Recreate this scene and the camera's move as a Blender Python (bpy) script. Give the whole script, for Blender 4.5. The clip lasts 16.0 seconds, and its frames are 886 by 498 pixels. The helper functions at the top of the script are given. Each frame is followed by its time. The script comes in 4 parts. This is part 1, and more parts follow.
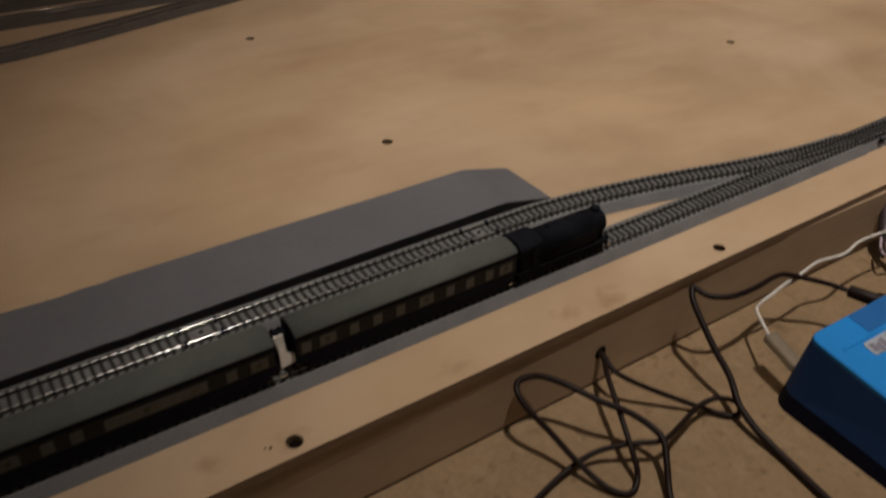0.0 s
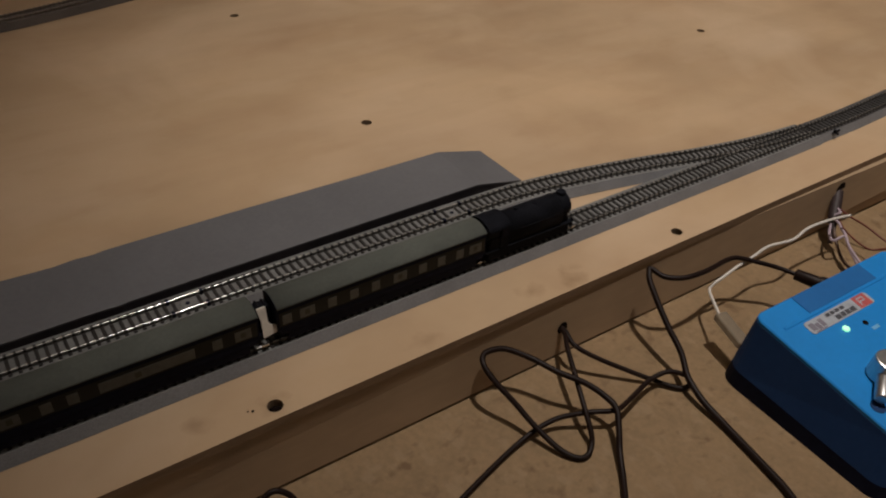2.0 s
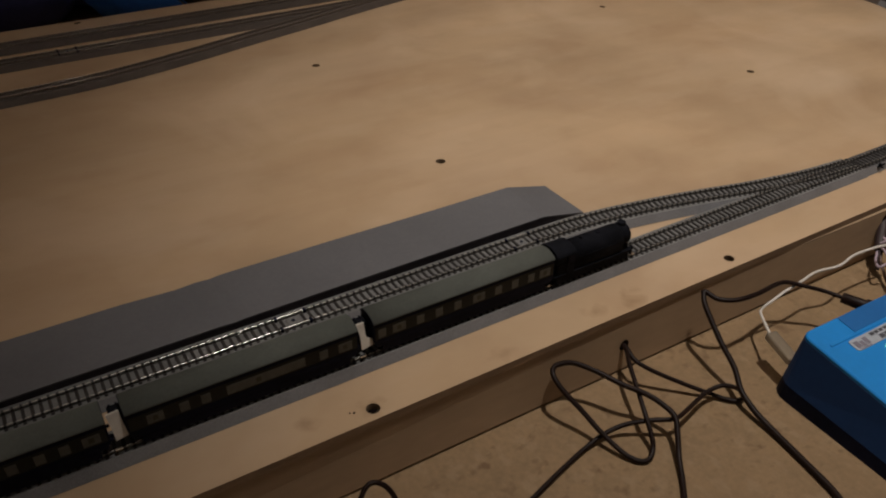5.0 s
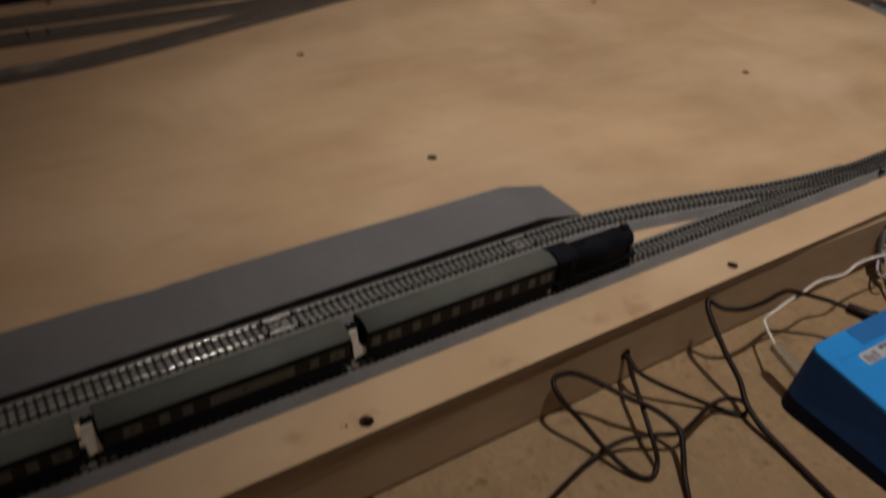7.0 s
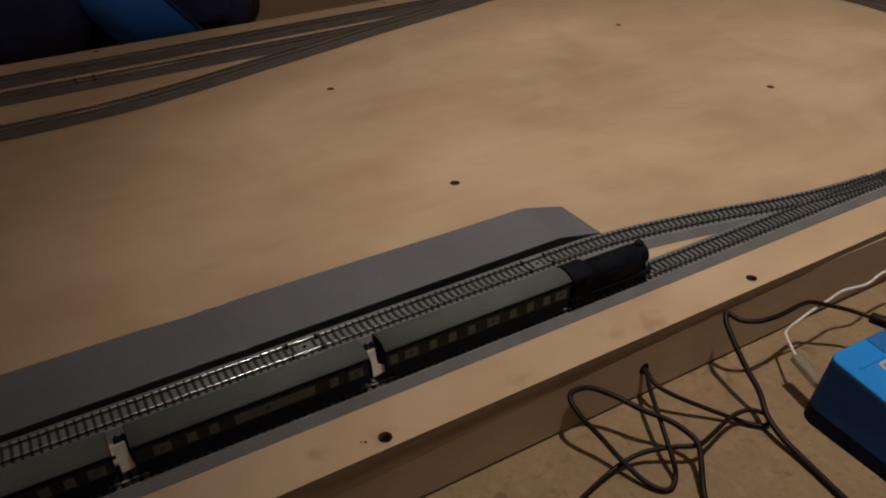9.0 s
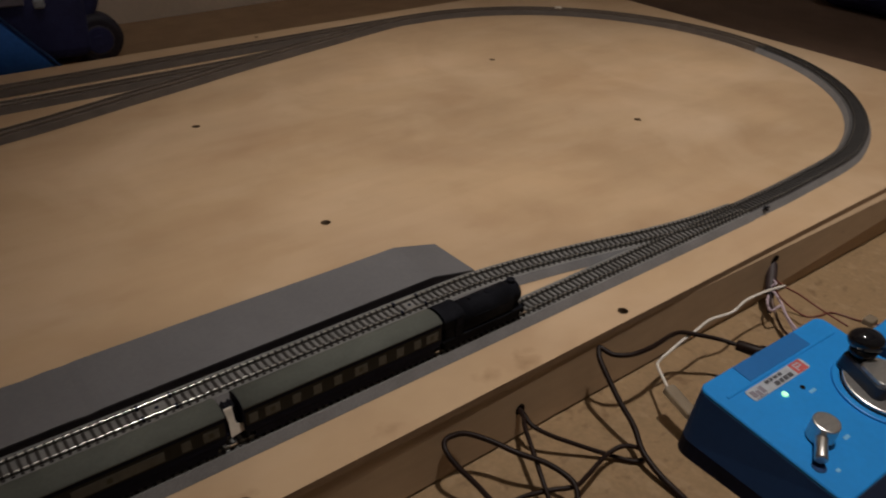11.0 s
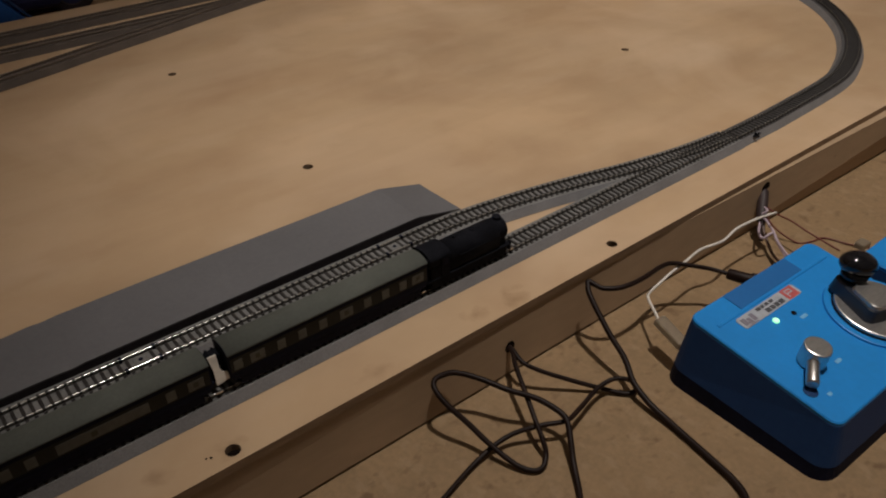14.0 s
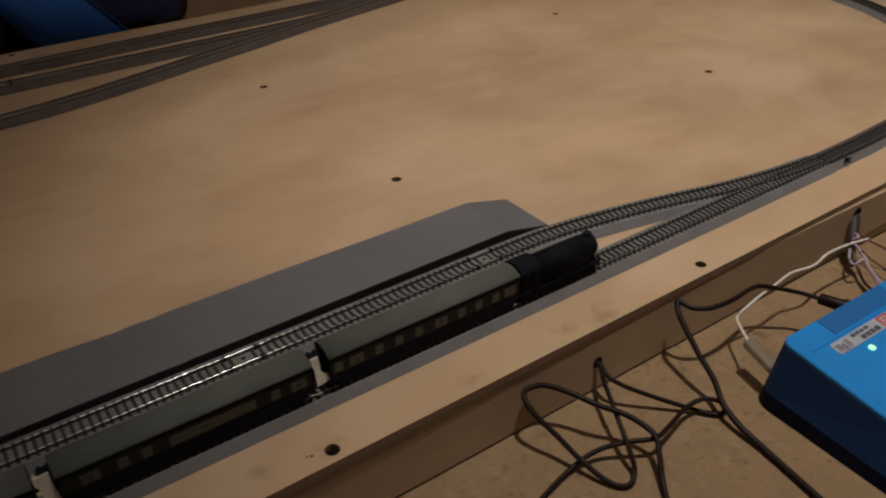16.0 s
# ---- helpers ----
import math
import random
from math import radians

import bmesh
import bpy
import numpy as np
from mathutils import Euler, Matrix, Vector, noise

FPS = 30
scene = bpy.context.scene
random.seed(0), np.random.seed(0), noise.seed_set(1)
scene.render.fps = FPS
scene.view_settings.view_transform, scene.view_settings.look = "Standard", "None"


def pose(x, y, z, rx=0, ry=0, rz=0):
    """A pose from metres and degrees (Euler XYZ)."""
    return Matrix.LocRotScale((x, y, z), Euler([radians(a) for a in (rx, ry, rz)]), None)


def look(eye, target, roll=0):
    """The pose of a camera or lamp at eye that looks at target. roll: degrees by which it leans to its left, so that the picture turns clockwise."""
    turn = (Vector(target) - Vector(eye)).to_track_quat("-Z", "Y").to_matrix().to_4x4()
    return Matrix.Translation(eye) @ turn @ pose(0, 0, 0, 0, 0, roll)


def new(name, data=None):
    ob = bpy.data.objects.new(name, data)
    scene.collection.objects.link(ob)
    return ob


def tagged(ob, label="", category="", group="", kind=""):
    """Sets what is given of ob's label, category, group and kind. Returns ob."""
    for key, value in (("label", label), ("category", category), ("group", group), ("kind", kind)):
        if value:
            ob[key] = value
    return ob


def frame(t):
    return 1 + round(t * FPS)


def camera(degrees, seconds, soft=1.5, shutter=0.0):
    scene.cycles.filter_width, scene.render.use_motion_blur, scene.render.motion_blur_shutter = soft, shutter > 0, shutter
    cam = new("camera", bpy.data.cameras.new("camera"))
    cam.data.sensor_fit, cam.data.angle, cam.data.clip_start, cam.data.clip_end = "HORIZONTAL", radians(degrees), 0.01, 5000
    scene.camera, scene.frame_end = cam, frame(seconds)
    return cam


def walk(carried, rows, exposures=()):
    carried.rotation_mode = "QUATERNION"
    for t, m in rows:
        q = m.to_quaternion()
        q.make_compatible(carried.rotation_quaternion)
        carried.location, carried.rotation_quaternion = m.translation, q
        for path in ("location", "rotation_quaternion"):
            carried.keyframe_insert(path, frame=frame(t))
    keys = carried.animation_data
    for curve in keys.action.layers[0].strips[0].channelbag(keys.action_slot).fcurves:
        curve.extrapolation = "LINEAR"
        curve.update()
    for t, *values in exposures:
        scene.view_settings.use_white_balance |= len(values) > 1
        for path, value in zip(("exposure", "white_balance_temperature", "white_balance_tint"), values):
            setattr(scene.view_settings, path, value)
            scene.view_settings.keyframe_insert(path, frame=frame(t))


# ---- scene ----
cam = camera(57.7, 16.0, soft=2.0, shutter=0.8)
METRES, EYE, TILT, LEAN, TURN = 8.0, 1.5, 0.0, 0.0, -14.4
PATH = [
    (0, (-0.079, -0.222, 0.223), (0.833, 1.139, -0.925), 1.1),
    (0.2, (-0.085, -0.225, 0.225), (0.816, 1.121, -0.948), 1.1),
    (0.5, (-0.093, -0.23, 0.234), (0.792, 1.134, -0.93), 2.1),
    (1, (-0.093, -0.236, 0.239), (0.803, 1.121, -0.924), 1.9),
    (1.5, (-0.089, -0.238, 0.239), (0.826, 1.087, -0.947), 3.3),
    (2, (-0.086, -0.237, 0.239), (0.847, 1.06, -0.963), 3.3),
    (2.5, (-0.085, -0.238, 0.239), (0.863, 1.056, -0.954), 3.1),
    (2.9, (-0.08, -0.241, 0.244), (0.863, 1.036, -0.972), 2.9),
    (3, (-0.083, -0.243, 0.247), (0.888, 1.062, -0.918), 2.8),
    (3.1, (-0.081, -0.249, 0.262), (0.832, 1.111, -0.886), -0.2),
    (3.2, (-0.089, -0.256, 0.263), (0.809, 1.186, -0.792), -1.3),
    (3.3, (-0.092, -0.262, 0.259), (0.77, 1.235, -0.75), -2.4),
    (3.4, (-0.09, -0.265, 0.26), (0.769, 1.203, -0.793), -2.9),
    (3.467, (-0.093, -0.264, 0.26), (0.7632, 1.2010, -0.799), -3.1),
    (3.5, (-0.094, -0.264, 0.26), (0.764, 1.19, -0.813), -3.2),
    (3.533, (-0.094, -0.263, 0.26), (0.7712, 1.1750, -0.827), -3.0),
    (3.6, (-0.092, -0.26, 0.261), (0.815, 1.134, -0.851), -2.2),
    (3.8, (-0.101, -0.259, 0.264), (0.812, 1.132, -0.846), -1.5),
    (4, (-0.108, -0.259, 0.264), (0.783, 1.135, -0.86), -0.9),
    (4.5, (-0.114, -0.263, 0.265), (0.751, 1.125, -0.887), 0.5),
    (4.7, (-0.116, -0.264, 0.264), (0.733, 1.147, -0.872), 0.4),
    (6.8, (-0.123, -0.247, 0.249), (0.784, 1.142, -0.867), 2.5),
    (6.9, (-0.121, -0.244, 0.25), (0.782, 1.132, -0.886), 2.8),
    (6.967, (-0.1195, -0.2405, 0.2525), (0.7862, 1.1180, -0.9020), 3.0),
    (7, (-0.119, -0.240, 0.253), (0.791, 1.124, -0.893), 3.0),
    (7.033, (-0.1185, -0.2410, 0.253), (0.7917, 1.1300, -0.8845), 2.6),
    (7.1, (-0.115, -0.243, 0.252), (0.779, 1.151, -0.868), 1.4),
    (7.2, (-0.114, -0.248, 0.254), (0.770, 1.168, -0.848), 1.0),
    (7.4, (-0.111, -0.254, 0.252), (0.705, 1.203, -0.848), -0.6),
    (7.5, (-0.11, -0.256, 0.256), (0.693, 1.211, -0.842), -2.7),
    (7.6, (-0.108, -0.258, 0.259), (0.686, 1.216, -0.834), -2.7),
    (7.8, (-0.102, -0.262, 0.258), (0.727, 1.188, -0.840), -1.5),
    (8, (-0.103, -0.265, 0.259), (0.669, 1.214, -0.845), -3.3),
    (8.2, (-0.111, -0.260, 0.257), (0.690, 1.197, -0.855), -1.7),
    (10.3, (-0.107, -0.26, 0.26), (0.743, 1.231, -0.767), -1.3),
    (10.467, (-0.1013, -0.2592, 0.2562), (0.7960, 1.2095, -0.7612), -1.1),
    (10.5, (-0.101, -0.259, 0.256), (0.801, 1.207, -0.761), -1.1),
    (10.533, (-0.1005, -0.2588, 0.2560), (0.8040, 1.2045, -0.7618), -1.05),
    (10.6, (-0.096, -0.257, 0.256), (0.825, 1.193, -0.768), -0.8),
    (10.7, (-0.093, -0.26, 0.254), (0.864, 1.174, -0.76), -0.4),
    (11, (-0.09, -0.254, 0.254), (0.968, 1.1, -0.769), 1.4),
    (11.5, (-0.086, -0.257, 0.257), (0.952, 1.127, -0.747), -1.1),
    (12, (-0.085, -0.255, 0.255), (0.951, 1.107, -0.78), -1.4),
    (12.5, (-0.085, -0.256, 0.254), (0.976, 1.087, -0.78), -1.2),
    (13, (-0.086, -0.255, 0.252), (0.975, 1.063, -0.814), -1.1),
    (13.5, (-0.084, -0.258, 0.251), (0.941, 1.063, -0.846), -1.5),
    (14, (-0.082, -0.254, 0.247), (0.938, 1.037, -0.89), -0.7),
    (14.5, (-0.08, -0.252, 0.246), (0.906, 1.056, -0.901), -1.8),
    (15, (-0.085, -0.25, 0.244), (0.869, 1.075, -0.91), -2.3),
    (15.5, (-0.092, -0.252, 0.247), (0.856, 1.113, -0.867), -1.1),
    (16, (-0.102, -0.249, 0.25), (0.825, 1.141, -0.85), -1.3),
]
walk(cam, [(t, look(eye, target, roll)) for t, eye, target, roll in PATH])

# ---- world, lamp, exposure ----
world = bpy.data.worlds.new("room_air")
scene.world = world
world.use_nodes = True
world.node_tree.nodes["Background"].inputs["Color"].default_value = (1.0, 0.86, 0.72, 1)
world.node_tree.nodes["Background"].inputs["Strength"].default_value = 0.03

# unseen overhead lamp; its narrow cone is added to dim the board's edges
lamp_data = bpy.data.lights.new("ceiling_spot", "SPOT")
lamp_data.energy = 104
lamp_data.color = (1.0, 0.925, 0.852)
lamp_data.spot_size = radians(31.5)
lamp_data.spot_blend = 1.0
lamp_data.shadow_soft_size = 0.045
lamp = new("ceiling_spot", lamp_data)
lamp.matrix_world = look((0.29, -0.13, 2.10), (0.385, 0.078, 0.0))
# added fill light at the lamp's place, to lift corners its cone leaves dark
fill_data = bpy.data.lights.new("ceiling_fill", "POINT")
fill_data.energy = 9.6
fill_data.color = (1.0, 0.95, 0.93)
fill_data.shadow_soft_size = 0.05
fill_light = new("ceiling_fill", fill_data)
fill_light.location = (0.29, -0.13, 2.16)
scene.view_settings.exposure = 0.0

FLOOR = -0.037          # floor below the top of the baseboard, which is z = 0
TRAIN_Y = 0.001         # centre line of the track with the train
PLAT_Y = 0.038          # centre line of the platform track


# ---- materials ----
def material(name, colour, rough=0.6, metal=0.0, vary=0.25, scale=40.0, stretch=(1, 1, 1), fine=0.1, fine_scale=300.0, bump=0.0, bump_scale=400.0, spec=0.5, turn=0.0):
    """Two scales of variation on a base colour, with a fine relief."""
    m = bpy.data.materials.new(name)
    m.use_nodes = True
    nt = m.node_tree
    b = nt.nodes["Principled BSDF"]
    b.inputs["Roughness"].default_value = rough
    b.inputs["Metallic"].default_value = metal
    b.inputs["Specular IOR Level"].default_value = spec
    co = nt.nodes.new("ShaderNodeTexCoord")
    mp = nt.nodes.new("ShaderNodeMapping")
    mp.inputs["Scale"].default_value = stretch
    mp.inputs["Rotation"].default_value = (0, 0, radians(turn))
    nt.links.new(co.outputs["Object"], mp.inputs["Vector"])
    n1 = nt.nodes.new("ShaderNodeTexNoise")
    n1.inputs["Scale"].default_value = scale
    n1.inputs["Detail"].default_value = 5
    n2 = nt.nodes.new("ShaderNodeTexNoise")
    n2.inputs["Scale"].default_value = fine_scale
    n2.inputs["Detail"].default_value = 3
    nt.links.new(mp.outputs[0], n1.inputs["Vector"])
    nt.links.new(mp.outputs[0], n2.inputs["Vector"])
    r1 = nt.nodes.new("ShaderNodeMapRange")
    r1.inputs["From Min"].default_value, r1.inputs["From Max"].default_value = 0.3, 0.7
    r1.inputs["To Min"].default_value, r1.inputs["To Max"].default_value = 1 - vary, 1 + vary
    r2 = nt.nodes.new("ShaderNodeMapRange")
    r2.inputs["From Min"].default_value, r2.inputs["From Max"].default_value = 0.3, 0.7
    r2.inputs["To Min"].default_value, r2.inputs["To Max"].default_value = 1 - fine, 1 + fine
    nt.links.new(n1.outputs["Fac"], r1.inputs["Value"])
    nt.links.new(n2.outputs["Fac"], r2.inputs["Value"])
    mul = nt.nodes.new("ShaderNodeMath")
    mul.operation = "MULTIPLY"
    nt.links.new(r1.outputs[0], mul.inputs[0])
    nt.links.new(r2.outputs[0], mul.inputs[1])
    sc = nt.nodes.new("ShaderNodeVectorMath")
    sc.operation = "SCALE"
    sc.inputs[0].default_value = colour
    nt.links.new(mul.outputs[0], sc.inputs["Scale"])
    nt.links.new(sc.outputs[0], b.inputs["Base Color"])
    if bump:
        n3 = nt.nodes.new("ShaderNodeTexNoise")
        n3.inputs["Scale"].default_value = bump_scale
        n3.inputs["Detail"].default_value = 4
        nt.links.new(mp.outputs[0], n3.inputs["Vector"])
        bp = nt.nodes.new("ShaderNodeBump")
        bp.inputs["Strength"].default_value = bump
        bp.inputs["Distance"].default_value = 0.0005
        nt.links.new(n3.outputs["Fac"], bp.inputs["Height"])
        nt.links.new(bp.outputs[0], b.inputs["Normal"])
    return m


def add_spots(m, colour, scale, low, high, amount, stretch=(1, 1, 1), distort=0.0, at=(0.37, 0.11, 0.53)):
    """Mixes stains of another colour into a material's base colour."""
    nt = m.node_tree
    b = nt.nodes["Principled BSDF"]
    old = b.inputs["Base Color"].links[0].from_socket
    co = nt.nodes.new("ShaderNodeTexCoord")
    mp = nt.nodes.new("ShaderNodeMapping")
    mp.inputs["Scale"].default_value = stretch
    mp.inputs["Location"].default_value = at
    nt.links.new(co.outputs["Object"], mp.inputs["Vector"])
    n = nt.nodes.new("ShaderNodeTexNoise")
    n.inputs["Scale"].default_value = scale
    n.inputs["Detail"].default_value = 4
    n.inputs["Distortion"].default_value = distort
    nt.links.new(mp.outputs[0], n.inputs["Vector"])
    r = nt.nodes.new("ShaderNodeMapRange")
    r.inputs["From Min"].default_value, r.inputs["From Max"].default_value = low, high
    r.inputs["To Max"].default_value = amount
    nt.links.new(n.outputs["Fac"], r.inputs["Value"])
    mix = nt.nodes.new("ShaderNodeMix")
    mix.data_type = "RGBA"
    nt.links.new(r.outputs[0], mix.inputs["Factor"])
    nt.links.new(old, mix.inputs["A"])
    mix.inputs["B"].default_value = (*colour, 1)
    nt.links.new(mix.outputs["Result"], b.inputs["Base Color"])
    return m


def add_blots(m, colour, blots):
    """Single smudges (x, y, half length, half width, strength) with uneven outlines."""
    nt = m.node_tree
    b = nt.nodes["Principled BSDF"]
    co = nt.nodes.new("ShaderNodeTexCoord")
    n = nt.nodes.new("ShaderNodeTexNoise")
    n.inputs["Scale"].default_value = 110
    n.inputs["Detail"].default_value = 3
    nt.links.new(co.outputs["Object"], n.inputs["Vector"])
    for x, y, rx, ry, amount in blots:
        sub = nt.nodes.new("ShaderNodeVectorMath")
        sub.operation = "SUBTRACT"
        sub.inputs[1].default_value = (x, y, 0)
        nt.links.new(co.outputs["Object"], sub.inputs[0])
        mul = nt.nodes.new("ShaderNodeVectorMath")
        mul.operation = "MULTIPLY"
        mul.inputs[1].default_value = (1 / rx, 1 / ry, 0)
        nt.links.new(sub.outputs[0], mul.inputs[0])
        far = nt.nodes.new("ShaderNodeVectorMath")
        far.operation = "LENGTH"
        nt.links.new(mul.outputs[0], far.inputs[0])
        add = nt.nodes.new("ShaderNodeMath")
        add.operation = "MULTIPLY_ADD"
        add.inputs[1].default_value = 2.6
        nt.links.new(n.outputs["Fac"], add.inputs[0])
        nt.links.new(far.outputs["Value"], add.inputs[2])
        r = nt.nodes.new("ShaderNodeMapRange")
        r.inputs["From Min"].default_value, r.inputs["From Max"].default_value = 1.2, 2.3
        r.inputs["To Min"].default_value, r.inputs["To Max"].default_value = amount, 0.0
        nt.links.new(add.outputs[0], r.inputs["Value"])
        mix = nt.nodes.new("ShaderNodeMix")
        mix.data_type = "RGBA"
        nt.links.new(r.outputs[0], mix.inputs["Factor"])
        nt.links.new(b.inputs["Base Color"].links[0].from_socket, mix.inputs["A"])
        mix.inputs["B"].default_value = (*colour, 1)
        nt.links.new(mix.outputs["Result"], b.inputs["Base Color"])
    return m


PLY = add_spots(material("birch_plywood", (0.495, 0.340, 0.203), 0.5, vary=0.18, scale=4, stretch=(1, 1.4, 1), fine=0.045, fine_scale=22, bump=0.15, bump_scale=300, turn=6), (0.34, 0.20, 0.10), 4.0, 0.52, 0.75, 0.38, (1, 1.5, 1))
add_spots(PLY, (0.62, 0.455, 0.31), 6.5, 0.50, 0.72, 0.38, (1.0, 1.4, 1))
add_spots(PLY, (0.33, 0.195, 0.10), 11.0, 0.54, 0.74, 0.24, (0.5, 1.4, 1))
add_spots(PLY, (0.585, 0.405, 0.245), 3.1, 0.48, 0.70, 0.5, (0.8, 1.5, 1))
add_spots(PLY, (0.42, 0.285, 0.160), 2.3, 0.48, 0.70, 0.45, (0.9, 1.6, 1))
add_spots(PLY, (0.36, 0.22, 0.12), 9.0, 0.50, 0.70, 0.13, (0.5, 7.0, 1))
add_spots(PLY, (0.30, 0.17, 0.085), 30.0, 0.56, 0.76, 0.18, (0.8, 1.2, 1))
add_spots(PLY, (0.60, 0.45, 0.31), 24.0, 0.54, 0.74, 0.24, (0.6, 1.4, 1))
add_spots(PLY, (0.34, 0.205, 0.115), 7.0, 0.50, 0.72, 0.30, (1.0, 1.0, 1), 1.0, (1.7, 0.6, 0.2))
add_spots(PLY, (0.66, 0.49, 0.335), 8.0, 0.50, 0.70, 0.36, (1.1, 0.9, 1), 0.9, (3.1, 2.4, 0.7))
add_blots(PLY, (0.24, 0.135, 0.06), ((0.139, -0.030, 0.009, 0.006, 0.55), (0.117, -0.027, 0.008, 0.005, 0.5), (0.145, -0.023, 0.007, 0.004, 0.4), (-0.041, -0.024, 0.008, 0.005, 0.4), (0.056, -0.030, 0.010, 0.005, 0.35), (-0.013, -0.029, 0.007, 0.006, 0.5), (0.2135, -0.028, 0.005, 0.004, 0.4)))
PLY_EDGE = material("plywood_edge", (0.315, 0.215, 0.135), 0.7, vary=0.15, scale=60, stretch=(1, 1, 8), bump=0.3)
TIMBER = add_spots(material("planed_timber", (0.375, 0.258, 0.158), 0.62, vary=0.10, scale=10, stretch=(1, 4, 4), fine=0.05, fine_scale=70, bump=0.15, bump_scale=260), (0.21, 0.13, 0.075), 12.0, 0.50, 0.78, 0.45, (1, 0.5, 0.5))
CHIP = add_spots(material("chipboard", (0.236, 0.150, 0.074), 0.72, vary=0.07, scale=70, fine=0.10, fine_scale=420, bump=0.25, bump_scale=500), (0.13, 0.07, 0.03), 80.0, 0.64, 0.72, 0.75)
add_spots(CHIP, (0.250, 0.155, 0.074), 18.0, 0.54, 0.70, 0.4)
add_spots(CHIP, (0.33, 0.23, 0.135), 130.0, 0.55, 0.66, 0.35, (1, 0.7, 1))
add_spots(CHIP, (0.15, 0.085, 0.04), 210.0, 0.62, 0.70, 0.5, (0.6, 1, 1))
SKIRT = material("painted_skirting", (0.74, 0.64, 0.53), 0.6, vary=0.08, scale=12, fine=0.04, bump=0.1)
PALE = material("pale_paint", (0.72, 0.69, 0.64), 0.85, vary=0.05, scale=6, fine=0.03, bump=0.2)
DARK_FLOOR = material("dark_brown_floor", (0.105, 0.062, 0.040), 0.95, vary=0.15, scale=25, fine=0.15, fine_scale=500, bump=0.5, bump_scale=700)
WALL = material("wall_paint", (0.60, 0.49, 0.38), 0.85, vary=0.08, scale=6, fine=0.05, bump=0.2)
BALLAST_DARK = material("brown_roadbed", (0.100, 0.078, 0.064), 0.7, vary=0.15, scale=60, fine=0.16, fine_scale=1800, bump=0.5, bump_scale=2200)
BALLAST = material("grey_roadbed", (0.200, 0.198, 0.205), 0.65, vary=0.10, scale=60, fine=0.16, fine_scale=1800, bump=0.5, bump_scale=2200)
# roadbed grey darkened for the shade between rails and sleepers
BALLAST_SHADED = material("shaded_grey_roadbed", (0.160, 0.156, 0.150), 0.7, vary=0.18, scale=60, fine=0.16, fine_scale=1800, bump=0.5, bump_scale=2200)
BALLAST_SLATE = material("dark_slate_roadbed", (0.060, 0.057, 0.057), 0.7, vary=0.18, scale=60, fine=0.16, fine_scale=1800, bump=0.5, bump_scale=2200)
SLEEPER = material("sleeper_plastic", (0.020, 0.016, 0.014), 0.6, vary=0.2, scale=300, fine=0.2, fine_scale=2000)
SLEEPER_BROWN = material("brown_sleeper", (0.128, 0.099, 0.080), 0.6, vary=0.2, scale=300, fine=0.2, fine_scale=2000)
RAIL_BROWN = material("brown_rail_side", (0.190, 0.148, 0.115), 0.7, vary=0.2, scale=120, fine=0.15, fine_scale=900, spec=0.3)
RAIL_DULL = material("darker_rail", (0.38, 0.33, 0.27), 0.13, 0.6, vary=0.3, scale=60, fine=0.15)
CARPET = material("brown_carpet", (0.30, 0.190, 0.105), 0.95, vary=0.12, scale=25, fine=0.15, fine_scale=500, bump=0.5, bump_scale=700)
RAIL_SIDE = material("dull_rail_side", (0.120, 0.112, 0.100), 0.65, vary=0.25, scale=120, fine=0.15, fine_scale=900, spec=0.3)
RAIL = material("nickel_silver", (0.76, 0.74, 0.71), 0.19, 0.85, vary=0.12, scale=60, stretch=(1, 6, 6), fine=0.08, fine_scale=500)
CARD = material("platform_card", (0.123, 0.120, 0.126), 0.7, vary=0.09, scale=18, fine=0.05, fine_scale=500, bump=0.2, bump_scale=900)
CARD_EDGE = material("platform_black_edge", (0.042, 0.034, 0.040), 0.75, vary=0.2, scale=60)
ROOF = material("coach_roof", (0.102, 0.107, 0.094), 0.85, vary=0.12, scale=50, fine=0.06, fine_scale=700, spec=0.2)
OLIVE = material("coach_window_band", (0.0155, 0.0160, 0.0125), 0.6, vary=0.15, scale=60, fine=0.1, spec=0.2)
GREEN = material("coach_green", (0.0046, 0.0066, 0.0165), 0.6, vary=0.12, scale=60, fine=0.1, spec=0.08)
BLACK = material("black_plastic", (0.0064, 0.0072, 0.0170), 0.6, vary=0.25, scale=80, fine=0.15, bump=0.2, bump_scale=900, spec=0.08)
LOCO = material("loco_black", (0.0074, 0.0078, 0.0108), 0.8, vary=0.3, scale=120, fine=0.2, fine_scale=900, bump=0.2, bump_scale=1200, spec=0.08)
PANE = material("coach_window", (0.056, 0.060, 0.055), 0.35, vary=0.15, scale=150, fine=0.1)
WINDOW_DARK = material("window_roundel", (0.02, 0.022, 0.012), 0.4, vary=0.2)
CREAM = material("gangway_cream", (0.66, 0.60, 0.52), 0.6, vary=0.07, scale=120)
STEEL = material("bright_steel", (0.60, 0.58, 0.56), 0.25, 1.0, vary=0.06, scale=200)
BLUE = material("controller_blue", (0.006, 0.225, 0.63), 0.45, vary=0.05, scale=30, fine=0.03, bump=0.08, bump_scale=1500)
BLUE_DEEP = material("recess_shade_blue", (0.006, 0.12, 0.37), 0.5, vary=0.05, scale=30, fine=0.03)
# the controller's blue as its shaded sides look
NAVY_SHADE = material("shaded_controller_blue", (0.013, 0.042, 0.125), 0.6, vary=0.08, scale=40, fine=0.05, bump=0.15, bump_scale=1200, spec=0.2)
ALU = material("brushed_aluminium", (0.62, 0.60, 0.58), 0.36, 1.0, vary=0.06, scale=150, stretch=(1, 6, 1), fine=0.06)
